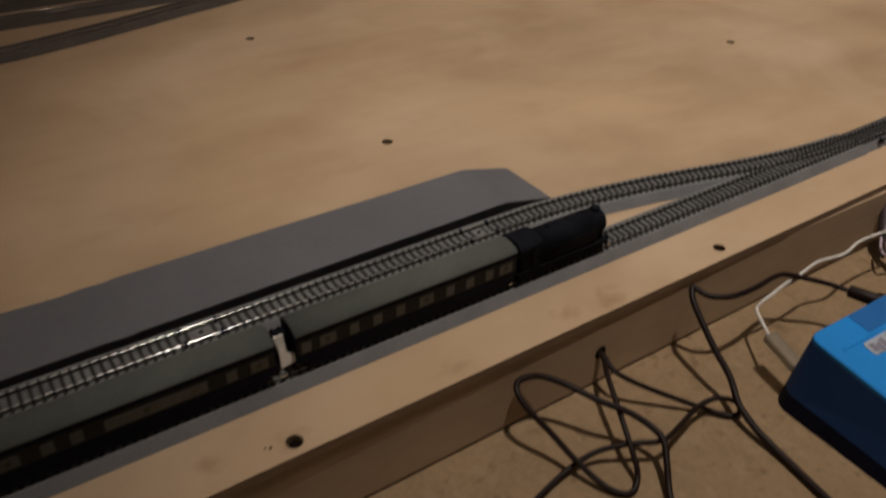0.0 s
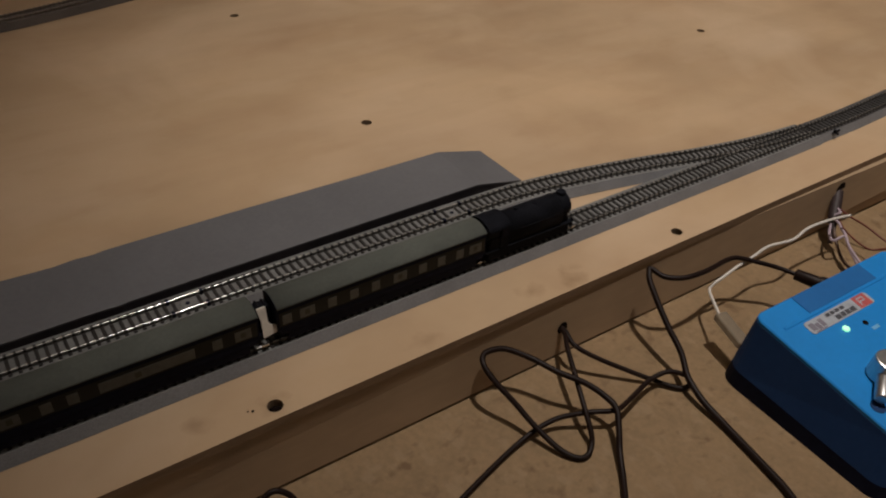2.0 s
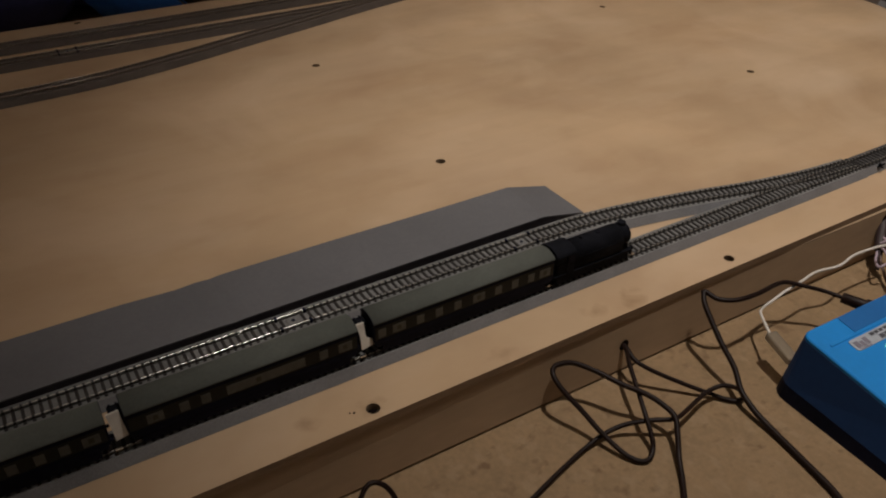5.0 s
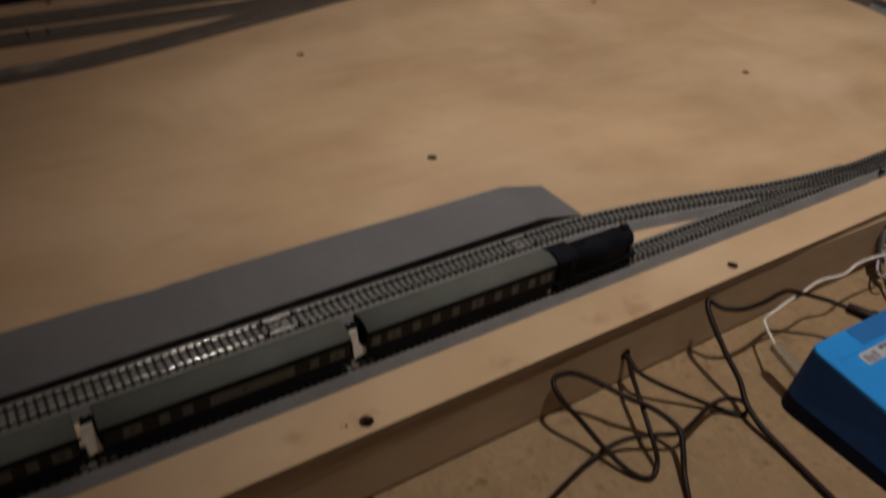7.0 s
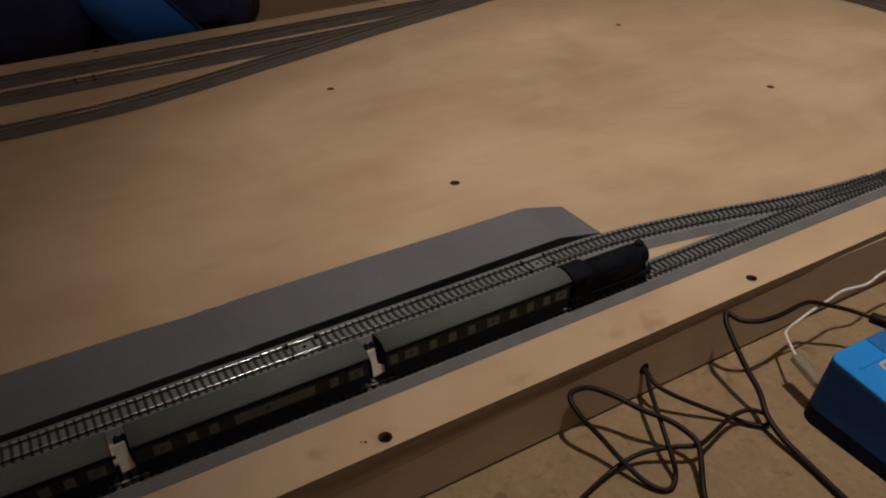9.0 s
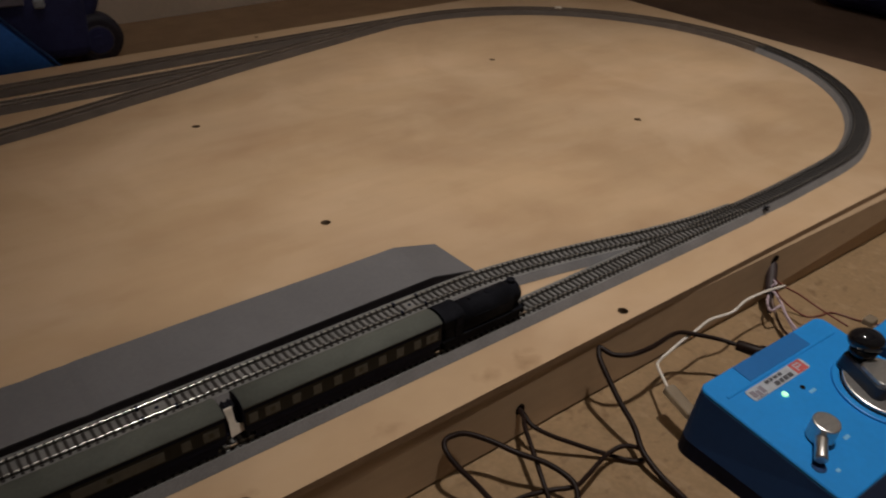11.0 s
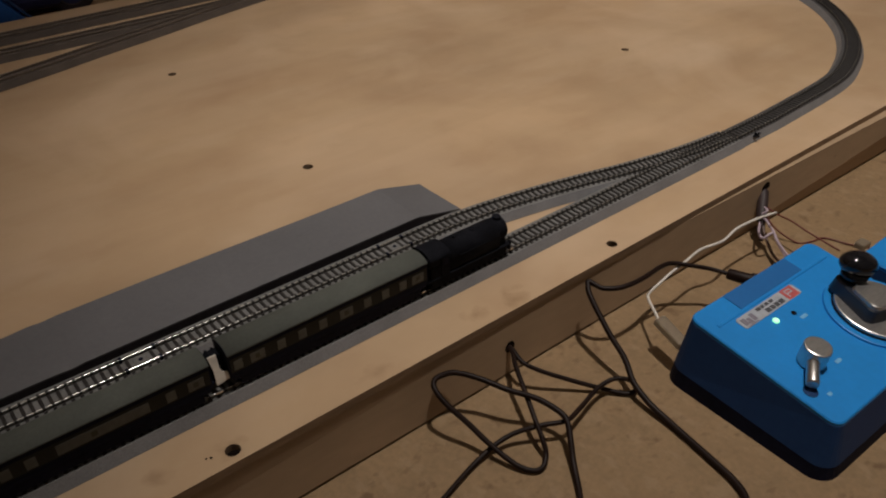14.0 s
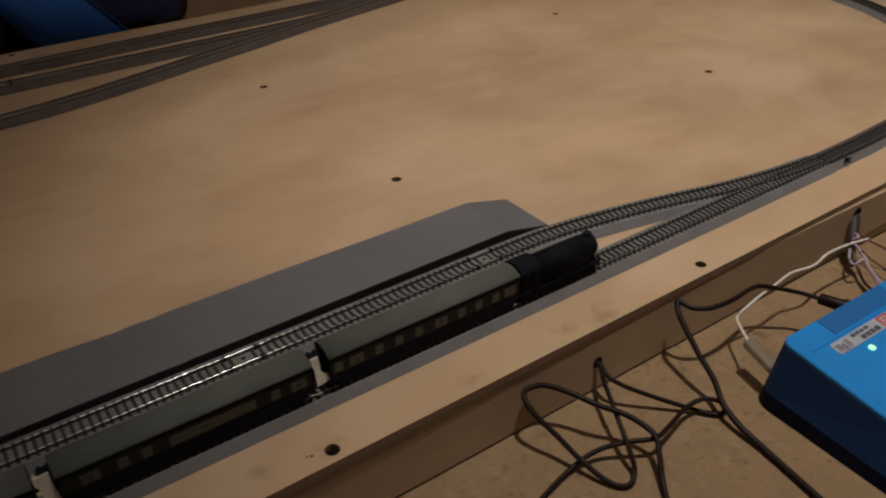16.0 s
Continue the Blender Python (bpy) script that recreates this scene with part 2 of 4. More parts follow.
SLATE = material("slate_plastic", (0.018, 0.024, 0.038), 0.4, vary=0.1, scale=80, fine=0.05)
GLOSS = material("gloss_black", (0.006, 0.006, 0.008), 0.10, vary=0.1)
CABLE = material("cable_rubber", (0.0125, 0.0052, 0.0035), 0.5, vary=0.2, scale=90, fine=0.1, spec=0.2)
WHITE = material("white_wire", (0.66, 0.61, 0.55), 0.45, vary=0.06, scale=120)
CLEAR = material("milky_plug", (0.52, 0.45, 0.35), 0.35, vary=0.08, scale=90)
CLEAR.node_tree.nodes["Principled BSDF"].inputs["Transmission Weight"].default_value = 0.75
RED_WIRE = material("red_wire", (0.14, 0.032, 0.022), 0.4, vary=0.1)
LILAC = material("lilac_wire", (0.42, 0.33, 0.38), 0.45, vary=0.08)
BROWN_WIRE = material("brown_wire", (0.09, 0.045, 0.03), 0.45, vary=0.1)
DARK_TAPE = material("dark_tape", (0.030, 0.016, 0.016), 0.6, vary=0.2, scale=200)
LABEL = material("label_silver", (0.38, 0.40, 0.44), 0.5, vary=0.08, scale=150)
LABEL_DARK = material("label_print", (0.05, 0.05, 0.06), 0.6, vary=0.1)
LABEL_RED = material("label_red", (0.46, 0.085, 0.085), 0.5, vary=0.08)
LABEL_MARK = material("label_mark", (0.20, 0.18, 0.22), 0.5, vary=0.1)
PRINT = material("pale_print", (0.16, 0.42, 0.70), 0.5, vary=0.05)
# near-black, so that flat discs of it read as the shade inside holes
HOLE = material("screw_dark", (0.007, 0.003, 0.002), 0.8, 0.0, vary=0.3, scale=200, spec=0.1)
TYRE = material("black_rubber", (0.024, 0.021, 0.036), 0.6, vary=0.2, scale=60, bump=0.3)
RING = material("dull_ring", (0.075, 0.068, 0.090), 0.6, vary=0.2, scale=60)
CASE = material("dark_case", (0.042, 0.046, 0.132), 0.6, vary=0.2, scale=25, bump=0.2, spec=0.2)
CRATE = material("blue_panel", (0.030, 0.120, 0.41), 0.8, vary=0.10, scale=20, bump=0.15, spec=0.15)
LED = bpy.data.materials.new("green_led")
LED.use_nodes = True
LED.node_tree.nodes["Principled BSDF"].inputs["Base Color"].default_value = (0.6, 0.9, 0.7, 1)
LED.node_tree.nodes["Principled BSDF"].inputs["Emission Color"].default_value = (0.30, 1.0, 0.50, 1)
LED.node_tree.nodes["Principled BSDF"].inputs["Emission Strength"].default_value = 0.9


# ---- mesh helpers ----
def part(name, bm, mat, parent=None, label="", smooth=False):
    """Links a bmesh as one mesh object, under its thing where one is given."""
    me = bpy.data.meshes.new(name)
    bmesh.ops.recalc_face_normals(bm, faces=bm.faces)
    for f in bm.faces:
        f.smooth = smooth and len(f.verts) <= 4
    bm.to_mesh(me)
    bm.free()
    for one in mat if isinstance(mat, (list, tuple)) else (mat,):
        me.materials.append(one)
    ob = new(name, me)
    if parent:
        ob.parent = parent
    if label:
        tagged(ob, label)
    return ob


def thing(name, label, category, group="", at=(0, 0, 0), kind=""):
    ob = new(name)
    ob.empty_display_size = 0.01
    ob.location = at
    return tagged(ob, label, category, group, kind)


def box(x0, x1, y0, y1, z0, z1, bevel=0.0, segments=1):
    bm = bmesh.new()
    bmesh.ops.create_cube(bm, size=1, matrix=Matrix.Translation(((x0 + x1) / 2, (y0 + y1) / 2, (z0 + z1) / 2)) @ Matrix.Diagonal((x1 - x0, y1 - y0, z1 - z0, 1)))
    if bevel:
        bmesh.ops.bevel(bm, geom=bm.edges[:], offset=bevel, segments=segments, profile=0.5, affect="EDGES")
    return bm


def cyl(r, z0, z1, at=(0, 0), sides=24, r2=None, bevel=0.0):
    bm = bmesh.new()
    bmesh.ops.create_cone(bm, cap_ends=True, segments=sides, radius1=r, radius2=r if r2 is None else r2, depth=z1 - z0, matrix=Matrix.Translation((at[0], at[1], (z0 + z1) / 2)))
    if bevel:
        rim = [e for e in bm.edges if len(e.link_faces) == 2 and abs(e.verts[0].co.z - e.verts[1].co.z) < 1e-7]
        bmesh.ops.bevel(bm, geom=rim, offset=bevel, segments=2, profile=0.5, affect="EDGES")
    return bm


def moved(bm, m):
    bmesh.ops.transform(bm, matrix=m, verts=bm.verts)
    return bm


def joined(*many):
    out = bmesh.new()
    for bm in many:
        me = bpy.data.meshes.new("t")
        bm.to_mesh(me)
        bm.free()
        out.from_mesh(me)
        bpy.data.meshes.remove(me)
    return out


def prism(outline, x0, x1):
    """An outline in y, z drawn along x."""
    bm = bmesh.new()
    a = [bm.verts.new((x0, y, z)) for y, z in outline]
    b = [bm.verts.new((x1, y, z)) for y, z in outline]
    n = len(outline)
    for i in range(n):
        bm.faces.new((a[i], a[(i + 1) % n], b[(i + 1) % n], b[i]))
    bm.faces.new(a[::-1])
    bm.faces.new(b)
    return bm


def smooth_path(points, steps=8):
    """A Catmull-Rom line through the points."""
    pts = [Vector(p) for p in points]
    pts = [pts[0] * 2 - pts[1]] + pts + [pts[-1] * 2 - pts[-2]]
    out = []
    for i in range(1, len(pts) - 2):
        a, b, c, d = pts[i - 1:i + 3]
        for k in range(steps):
            t = k / steps
            out.append(0.5 * ((2 * b) + (c - a) * t + (2 * a - 5 * b + 4 * c - d) * t * t + (3 * b - a - 3 * c + d) * t ** 3))
    return out + [pts[-2]]


def tube(points, r, steps=8, sides=10, grow=0.0):
    """A round cable through the points, thicker towards its end by the share grow."""
    line = smooth_path(points, steps)
    bm = bmesh.new()
    rings = []
    up = Vector((0, 0, 1))
    for i, p in enumerate(line):
        d = (line[min(i + 1, len(line) - 1)] - line[max(i - 1, 0)]).normalized()
        s = d.cross(up)
        s = s.normalized() if s.length > 0.05 else Vector((1, 0, 0))
        u = s.cross(d).normalized()
        q = r * (1 + grow * i / len(line))
        rings.append([bm.verts.new(p + q * (math.cos(a) * s + math.sin(a) * u)) for a in (2 * math.pi * k / sides for k in range(sides))])
    for a, b in zip(rings, rings[1:]):
        for k in range(sides):
            bm.faces.new((a[k], a[(k + 1) % sides], b[(k + 1) % sides], b[k]))
    bm.faces.new(rings[0][::-1])
    bm.faces.new(rings[-1])
    return bm


def sweep(line, outline, closed=True):
    """An outline of (across, up) carried along a flat line of (x, y)."""
    bm = bmesh.new()
    rings = []
    for i, p in enumerate(line):
        d = (line[min(i + 1, len(line) - 1)] - line[max(i - 1, 0)]).normalized()
        n = Vector((-d.y, d.x))
        rings.append([bm.verts.new((p.x + n.x * w, p.y + n.y * w, z)) for w, z in outline])
    k = len(outline)
    for a, b in zip(rings, rings[1:]):
        for i in range(k if closed else k - 1):
            bm.faces.new((a[i], a[(i + 1) % k], b[(i + 1) % k], b[i]))
    bm.faces.new(rings[0][::-1])
    bm.faces.new(rings[-1])
    return bm


def lettering(text, size, at, turn, mat, parent, name="lettering", depth=0.0001):
    cu = bpy.data.curves.new(name, "FONT")
    cu.body, cu.size, cu.extrude = text, size, depth
    cu.align_x, cu.align_y = "CENTER", "CENTER"
    ob = new(name, cu)
    bpy.context.view_layer.update()
    me = bpy.data.meshes.new_from_object(ob.evaluated_get(bpy.context.evaluated_depsgraph_get()))
    bpy.data.objects.remove(ob)
    me.materials.clear()
    me.materials.append(mat)
    out = new(name, me)
    out.parent = parent
    out.matrix_basis = pose(*at, 0, 0, turn)
    return out


# ---- the room ----
def slab(name, x0, x1, y0, y1, z0, z1, mat, label, category, bevel=0.0):
    return tagged(part(name, box(x0, x1, y0, y1, z0, z1, bevel), mat), label, category, kind="structure")


slab("floor", -2.0, 2.6, -1.8, 0.93, FLOOR - 0.02, FLOOR, CHIP, "worn tan chipboard floor with dark flecks", "floor")
slab("floor_2", -2.0, 2.5, 0.582, 0.8145, FLOOR, FLOOR + 0.003, CARPET, "dark brown carpet behind the railway board", "carpet")
# floor beside the board, darker than the strip behind it
slab("floor_3", 0.762, 2.5, -0.4, 0.5815, FLOOR, FLOOR + 0.003, DARK_FLOOR, "dark brown floor beside the railway board", "carpet")
slab("wall_north", -2.0, 2.6, 0.83, 0.93, FLOOR, 2.35, WALL, "plain dim brown painted wall", "wall")
# walls and ceiling out of view, kept pale as reflectors for the room
slab("wall_south", -2.0, 2.6, -1.8, -1.7, FLOOR, 2.35, PALE, "unseen wall, painted pale to bounce light", "wall")
slab("wall_west", -2.0, -1.9, -1.7, 0.83, FLOOR, 2.35, PALE, "unseen wall, painted pale to bounce light", "wall")
slab("wall_east", 2.5, 2.6, -1.7, 0.83, FLOOR, 2.35, PALE, "unseen wall, painted pale to bounce light", "wall")
slab("ceiling", -2.0, 2.6, -1.8, 0.93, 2.35, 2.42, PALE, "unseen flat ceiling, painted pale to bounce light", "ceiling")
slab("baseboard", -1.9, 2.5, 0.815, 0.8298, FLOOR, FLOOR + 0.043, SKIRT, "low cream-painted skirting board along the wall", "skirting board", 0.003)


# ---- the railway baseboard ----
SCREWS = [(-0.0130, -0.0302, 0.0033), (0.2134, -0.0281, 0.0030), (0.1308, 0.1530, 0.0034), (0.4408, 0.1586, 0.0032), (0.1264, 0.3543, 0.0034), (0.4442, 0.3556, 0.0030), (-0.0285, 0.5680, 0.0033), (0.2800, 0.5590, 0.0022)]
BX0, BX1, BY0, BY1 = -0.60, 0.754, -0.0390, 0.5745


def ply_top():
    bm = bmesh.new()
    n = 14
    corners = [(BX0, BY0), (BX1, BY0 + 0.0054), (BX1 + 0.004, BY1 - 0.030), (BX1 - 0.016, BY1 - 0.011), (BX0, BY1 + 0.008)]
    loop = []
    for (ax, ay), (bx, by) in zip(corners, corners[1:] + corners[:1]):
        steps = max(1, int(math.hypot(bx - ax, by - ay) / 0.1))
        loop += [bm.verts.new((ax + (bx - ax) * k / steps, ay + (by - ay) * k / steps, 0)) for k in range(steps)]
    edges = [bm.edges.new((a, b)) for a, b in zip(loop, loop[1:] + loop[:1])]
    rims = []
    for x, y, r in SCREWS:
        ring = [bm.verts.new((x + r * math.cos(2 * math.pi * k / n), y + r * math.sin(2 * math.pi * k / n), 0)) for k in range(n)]
        rims.append(ring)
        edges += [bm.edges.new((a, b)) for a, b in zip(ring, ring[1:] + ring[:1])]
    bmesh.ops.triangle_fill(bm, use_beauty=True, edges=edges)
    for ring in rims:
        low = [bm.verts.new((v.co.x, v.co.y, -0.0035)) for v in ring]
        for k in range(n):
            f = bm.faces.new((ring[k], ring[(k + 1) % n], low[(k + 1) % n], low[k]))
            f.material_index = 1
    under = [bm.verts.new((v.co.x, v.co.y, -0.0045)) for v in loop]
    for k in range(len(loop)):
        f = bm.faces.new((loop[k], loop[(k + 1) % len(loop)], under[(k + 1) % len(loop)], under[k]))
        f.material_index = 1
    bm.faces.new(under[::-1]).material_index = 1
    return bm


layout = thing("railway_baseboard", "large plywood model railway baseboard on a low timber frame", "baseboard")
top = part("board_top", ply_top(), (PLY, PLY_EDGE), layout, "tan plywood sheet with dark screw holes")
for x, y, r in SCREWS:
    head = cyl(r * 0.93, -0.0044, -0.0034 if y < 0.5 else -0.0012, (x, y), 16)
    part("screw", head, HOLE, top, "dark sunken screw head")


for x, y, r in ((-0.0215, -0.0285, 0.0006), (-0.0232, -0.0277, 0.0004)):
    part("nail_hole", cyl(r, 0.00005, 0.0002, (x, y), 10), HOLE, top)


def frame_rail():
    bm = bmesh.new()
    for x, y in ((-0.60, -0.0384), (0.25, -0.0352), (0.757, -0.0446)):
        low = -0.0399 if x < 0.5 else -0.0428
        for yy, zz in ((low, FLOOR + 0.0016), (y, -0.0046), (-0.015, -0.0046), (-0.015, FLOOR + 0.0006)):
            bm.verts.new((x, yy, zz))
    v = list(bm.verts)
    for s in (0, 4):
        for k in range(4):
            bm.faces.new((v[s + k], v[s + (k + 1) % 4], v[s + 4 + (k + 1) % 4], v[s + 4 + k]))
    bm.faces.new(v[0:4])
    bm.faces.new(v[8:12][::-1])
    return bm


part("front_frame", frame_rail(), TIMBER, layout, "brown planed timber frame")
part("back_frame", box(-0.60, 0.737, 0.54, 0.561, FLOOR + 0.0006, -0.0046, 0.0008), TIMBER, layout)
part("side_frame", box(0.735, 0.7535, -0.0145, 0.5395, FLOOR + 0.0006, -0.0046, 0.0008), TIMBER, layout)
for x in (0.13, 0.445):
    part("cross_frame", box(x - 0.010, x + 0.010, -0.0145, 0.5395, FLOOR + 0.0006, -0.0046, 0.0008), TIMBER, layout)


def wire_hole(x, z, y, rx, rz):
    """A disc with a sloped rim on the front of the frame; its dark colour gives a hole's inner shade."""
    bm = bmesh.new()
    n = 16
    a = [bm.verts.new((x + rx * math.cos(2 * math.pi * k / n), y - 0.0004, z + rz * math.sin(2 * math.pi * k / n))) for k in range(n)]
    b = [bm.verts.new((x + rx * 0.8 * math.cos(2 * math.pi * k / n), y - 0.0007, z + rz * 0.8 * math.sin(2 * math.pi * k / n))) for k in range(n)]
    for k in range(n):
        bm.faces.new((a[k], a[(k + 1) % n], b[(k + 1) % n], b[k]))
    bm.faces.new(b)
    return bm


part("wire_hole", wire_hole(0.1306, -0.0216, -0.0374, 0.0032, 0.0042), HOLE, layout, "dark disc for a bored wire hole")
part("wire_hole", wire_hole(0.348, -0.0135, -0.0374, 0.0052, 0.0070), HOLE, layout, "dark disc for a bored wire hole")
part("knot", wire_hole(0.428, -0.0160, -0.0394, 0.0026, 0.0026), PLY_EDGE, layout)


# ---- tracks ----
PITCH = 0.0037
def bed_outline(side):
    """Moulded roadbed; side: half width of its right-hand slope."""
    return [(-side, 0.0002), (-max(side - 0.0026, 0.0067), 0.0050), (0.0088, 0.0050), (0.0114, 0.0002)]


def rail_outline(w):
    """Foot, web and crowned head of a rail, w from the centre line."""
    half = [(0.00046, 0.0048), (0.00046, 0.0061), (0.00044, 0.00645), (0.00030, 0.00670), (0.00011, 0.00680)]
    return [(w - a, z) for a, z in half] + [(w + a, z) for a, z in half[::-1]]


def rail_mesh(line, w):
    """A rail with dull sides and a bright head."""
    bm = sweep(line, rail_outline(w))
    bmesh.ops.recalc_face_normals(bm, faces=bm.faces)
    bmesh.ops.delete(bm, geom=[f for f in bm.faces if len(f.verts) > 4], context="FACES_ONLY")
    for f in bm.faces:
        f.material_index = 1 if f.normal.z < 0.72 else 0
    return bm


def lengths(line):
    s = [0.0]
    for a, b in zip(line, line[1:]):
        s.append(s[-1] + (b - a).length)
    return s


def spots(line):
    """Places and headings of the sleepers along a line."""
    s = lengths(line)
    out, i = [], 0
    d = PITCH / 2
    while d < s[-1]:
        while s[i + 1] < d:
            i += 1
        f = (d - s[i]) / (s[i + 1] - s[i])
        p, q = line[i], line[i + 1]
        out.append((p.lerp(q, f), math.atan2(q.y - p.y, q.x - p.x)))
        d += PITCH
    return out


def sleeper_mesh(mat, chairs=True, high=0.0057):
    """One sleeper with its rail chairs."""
    bits = [box(-0.00074, 0.00074, -0.0064, 0.0064, 0.0048, high, 0.00015)]
    for w in (-0.0045, 0.0045) if chairs else ():
        bits.append(box(-0.00054, 0.00054, w - 0.00070, w + 0.00070, high - 0.0002, 0.0070))
    bm = joined(*bits)
    me = bpy.data.meshes.new("sleeper")
    bm.to_mesh(me)
    bm.free()
    me.materials.append(mat)
    return me


SLEEPER_MESH = sleeper_mesh(SLEEPER)
BROWN_SLEEPER_MESH = sleeper_mesh(SLEEPER_BROWN, True, 0.0054)
PLAIN_SLEEPER_MESH = sleeper_mesh(SLEEPER, False)
PLAIN_BROWN_MESH = sleeper_mesh(SLEEPER_BROWN, False, 0.0054)
JOINT_HALF = 0.0076     # half length of a joint between two lengths of track


def rail_joint(parent, x, y):
    """Where two lengths of track meet: a clip on each rail at both ends of the joint, a grey pad between them with a dark pin."""
    for d in (-JOINT_HALF, JOINT_HALF):
        for w in (-0.0045, 0.0045):
            part("joint_clip", box(x + d - 0.0007, x + d + 0.0007, y + w - 0.0011, y + w + 0.0011, 0.0048, 0.0073, 0.00015), BLACK, parent, "black clip on the rail")
    part("joint_pad", box(x - 0.0030, x + 0.0030, y - 0.0030, y + 0.0030, 0.0049, 0.0058, 0.0002), BALLAST_SHADED, parent, "small grey pad between the rails")
    part("joint_pin", cyl(0.0010, 0.0058, 0.0061, (x, y), 12), BLACK, parent)


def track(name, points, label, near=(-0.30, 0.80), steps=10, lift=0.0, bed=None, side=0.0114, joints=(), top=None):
    """A length of track on a moulded roadbed: bed, two rails, sleepers. near: stretch of x in which each sleeper is a piece of its own."""
    line = [v.xy for v in smooth_path([(x, y, 0) for x, y in points], steps)]
    ob = thing(name, label, "model track", "model railway tracks")
    ob.location.z = lift
    bm = sweep(line, bed_outline(side))
    bm.normal_update()
    # level top faces take the shade-darkened grey, slopes the plain one
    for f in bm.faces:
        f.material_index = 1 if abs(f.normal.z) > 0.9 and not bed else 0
    part("roadbed", bm, (bed or BALLAST, top or BALLAST_SHADED), ob, "brown moulded ballast roadbed" if bed else "grey moulded ballast roadbed")
    for w in (-0.0045, 0.0045):
        part("rail", rail_mesh(line, w), (RAIL_DULL if bed else RAIL, RAIL_BROWN if bed else RAIL_SIDE), ob, "darker nickel rail" if bed else "bright nickel rail", True)
    rest = []
    for p, a in spots(line):
        if near[0] < p.x < near[1]:
            plain = any(abs(p.x - j) < JOINT_HALF + 0.0006 for j in joints)
            s = new("sleeper", (PLAIN_BROWN_MESH if plain else BROWN_SLEEPER_MESH) if bed else PLAIN_SLEEPER_MESH if plain else SLEEPER_MESH)
            s.parent = ob
            s.matrix_basis = Matrix.Translation((p.x, p.y, 0)) @ Matrix.Rotation(a, 4, "Z")
        else:
            rest.append((p, a))
    for j in joints:
        rail_joint(ob, j, line[-1].y if bed else line[0].y)
    if rest:
        verts, faces = [], []
        row_mesh = BROWN_SLEEPER_MESH if bed else SLEEPER_MESH
        base = [v.co.copy() for v in row_mesh.vertices]
        polys = [tuple(f.vertices) for f in row_mesh.polygons]
        for p, a in rest:
            m = Matrix.Translation((p.x, p.y, 0)) @ Matrix.Rotation(a, 4, "Z")
            k = len(verts)
            verts += [m @ c for c in base]
            faces += [tuple(i + k for i in f) for f in polys]
        me = bpy.data.meshes.new("sleeper_row")
        me.from_pydata(verts, [], faces)
        me.materials.append(SLEEPER_BROWN if bed else SLEEPER)
        more = new("sleeper_row", me)
        more.parent = ob
        tagged(more, "row of dark plastic sleepers", kind="stuff")
    return ob


# the oval: a half circle at the far end between the front and back straights
OC, OR = Vector((0.4555, 0.2613)), 0.2575
arc = [(OC.x + OR * math.sin(a), OC.y - OR * math.cos(a)) for a in (math.pi * k / 18 for k in range(19))]
front_run = [(-0.30, TRAIN_Y), (-0.2, TRAIN_Y), (0.0, TRAIN_Y), (0.2, TRAIN_Y), (0.30, 0.0012), (0.365, 0.0015)]
track("train_track", front_run, "straight grey-bedded model track carrying the train", side=0.0100)
track("curved_track", [(0.365, 0.0015), (0.39, 0.0017), (0.42, 0.0025)] + arc[1:9], "curved grey-bedded model track running round the board end", side=0.0094, top=BALLAST_SLATE)
track("curved_track", arc[8:] + [(0.42, 0.5195)], "curved brown-bedded model track at the back of the board", side=0.0100, bed=BALLAST_DARK)
track("platform_track", [(-0.30, PLAT_Y), (-0.2, PLAT_Y), (0.0, PLAT_Y), (0.13, PLAT_Y), (0.169, 0.0362), (0.206, 0.0308), (0.243, 0.0232), (0.281, 0.0140), (0.323, 0.0065), (0.362, 0.0032)], "grey-bedded model track beside the platform", side=0.0106, lift=0.0001, joints=(-0.0225, 0.1160))
track("siding_track", [(0.42, 0.5195), (0.30, 0.5195), (0.10, 0.5195), (-0.2, 0.5195), (-0.30, 0.5195)], "dull brown-bedded model track along the back edge", lift=0.0002, bed=BALLAST_DARK)
track("siding_track", [(0.36, 0.5035), (0.29, 0.4885), (0.24, 0.4803), (0.19, 0.4778), (0.10, 0.4775), (-0.2, 0.4775), (-0.30, 0.4775)], "dull brown-bedded model siding track", lift=-0.0001, bed=BALLAST_DARK, joints=(-0.0520,))
track("siding_track", [(0.43, 0.5190), (0.36, 0.5045), (0.289, 0.4880), (0.22, 0.4720), (0.155, 0.4540), (0.099, 0.4400), (0.047, 0.4256), (0.0, 0.4143), (-0.0434, 0.4068), (-0.10, 0.4030), (-0.15, 0.4022), (-0.30, 0.4020)], "dull brown-bedded model track slanting from the sidings", lift=0.0001, bed=BALLAST_DARK)


def turnout_bits(at, turn):
    """The small black point lever beside a turnout, with its slide."""
    ob = thing("point_lever", "small black point lever on the track roadbed", "point lever", at=at)
    ob.rotation_euler.z = radians(turn)
    part("lever_base", box(-0.0040, 0.0040, -0.0007, 0.0007, 0, 0.0010, 0.0003), LOCO, ob)
    part("lever_knob", joined(cyl(0.0008, 0.0008, 0.0026, (-0.0022, 0), 12, bevel=0.0002), box(-0.0028, -0.0016, -0.0030, 0.0, 0.0002, 0.0010, 0.0002)), LOCO, ob)
    return ob


turnout_bits((0.380, -0.0066, 0.0036), 4)
feeder = thing("track_joint", "pale track joint clip on the far curve", "track clip", at=(0.632, 0.452, 0.0051))
part("clip_body", box(-0.004, 0.004, -0.0025, 0.0025, 0, 0.0028, 0.0005), CREAM, feeder)
feeder.rotation_euler.z = radians(-40)


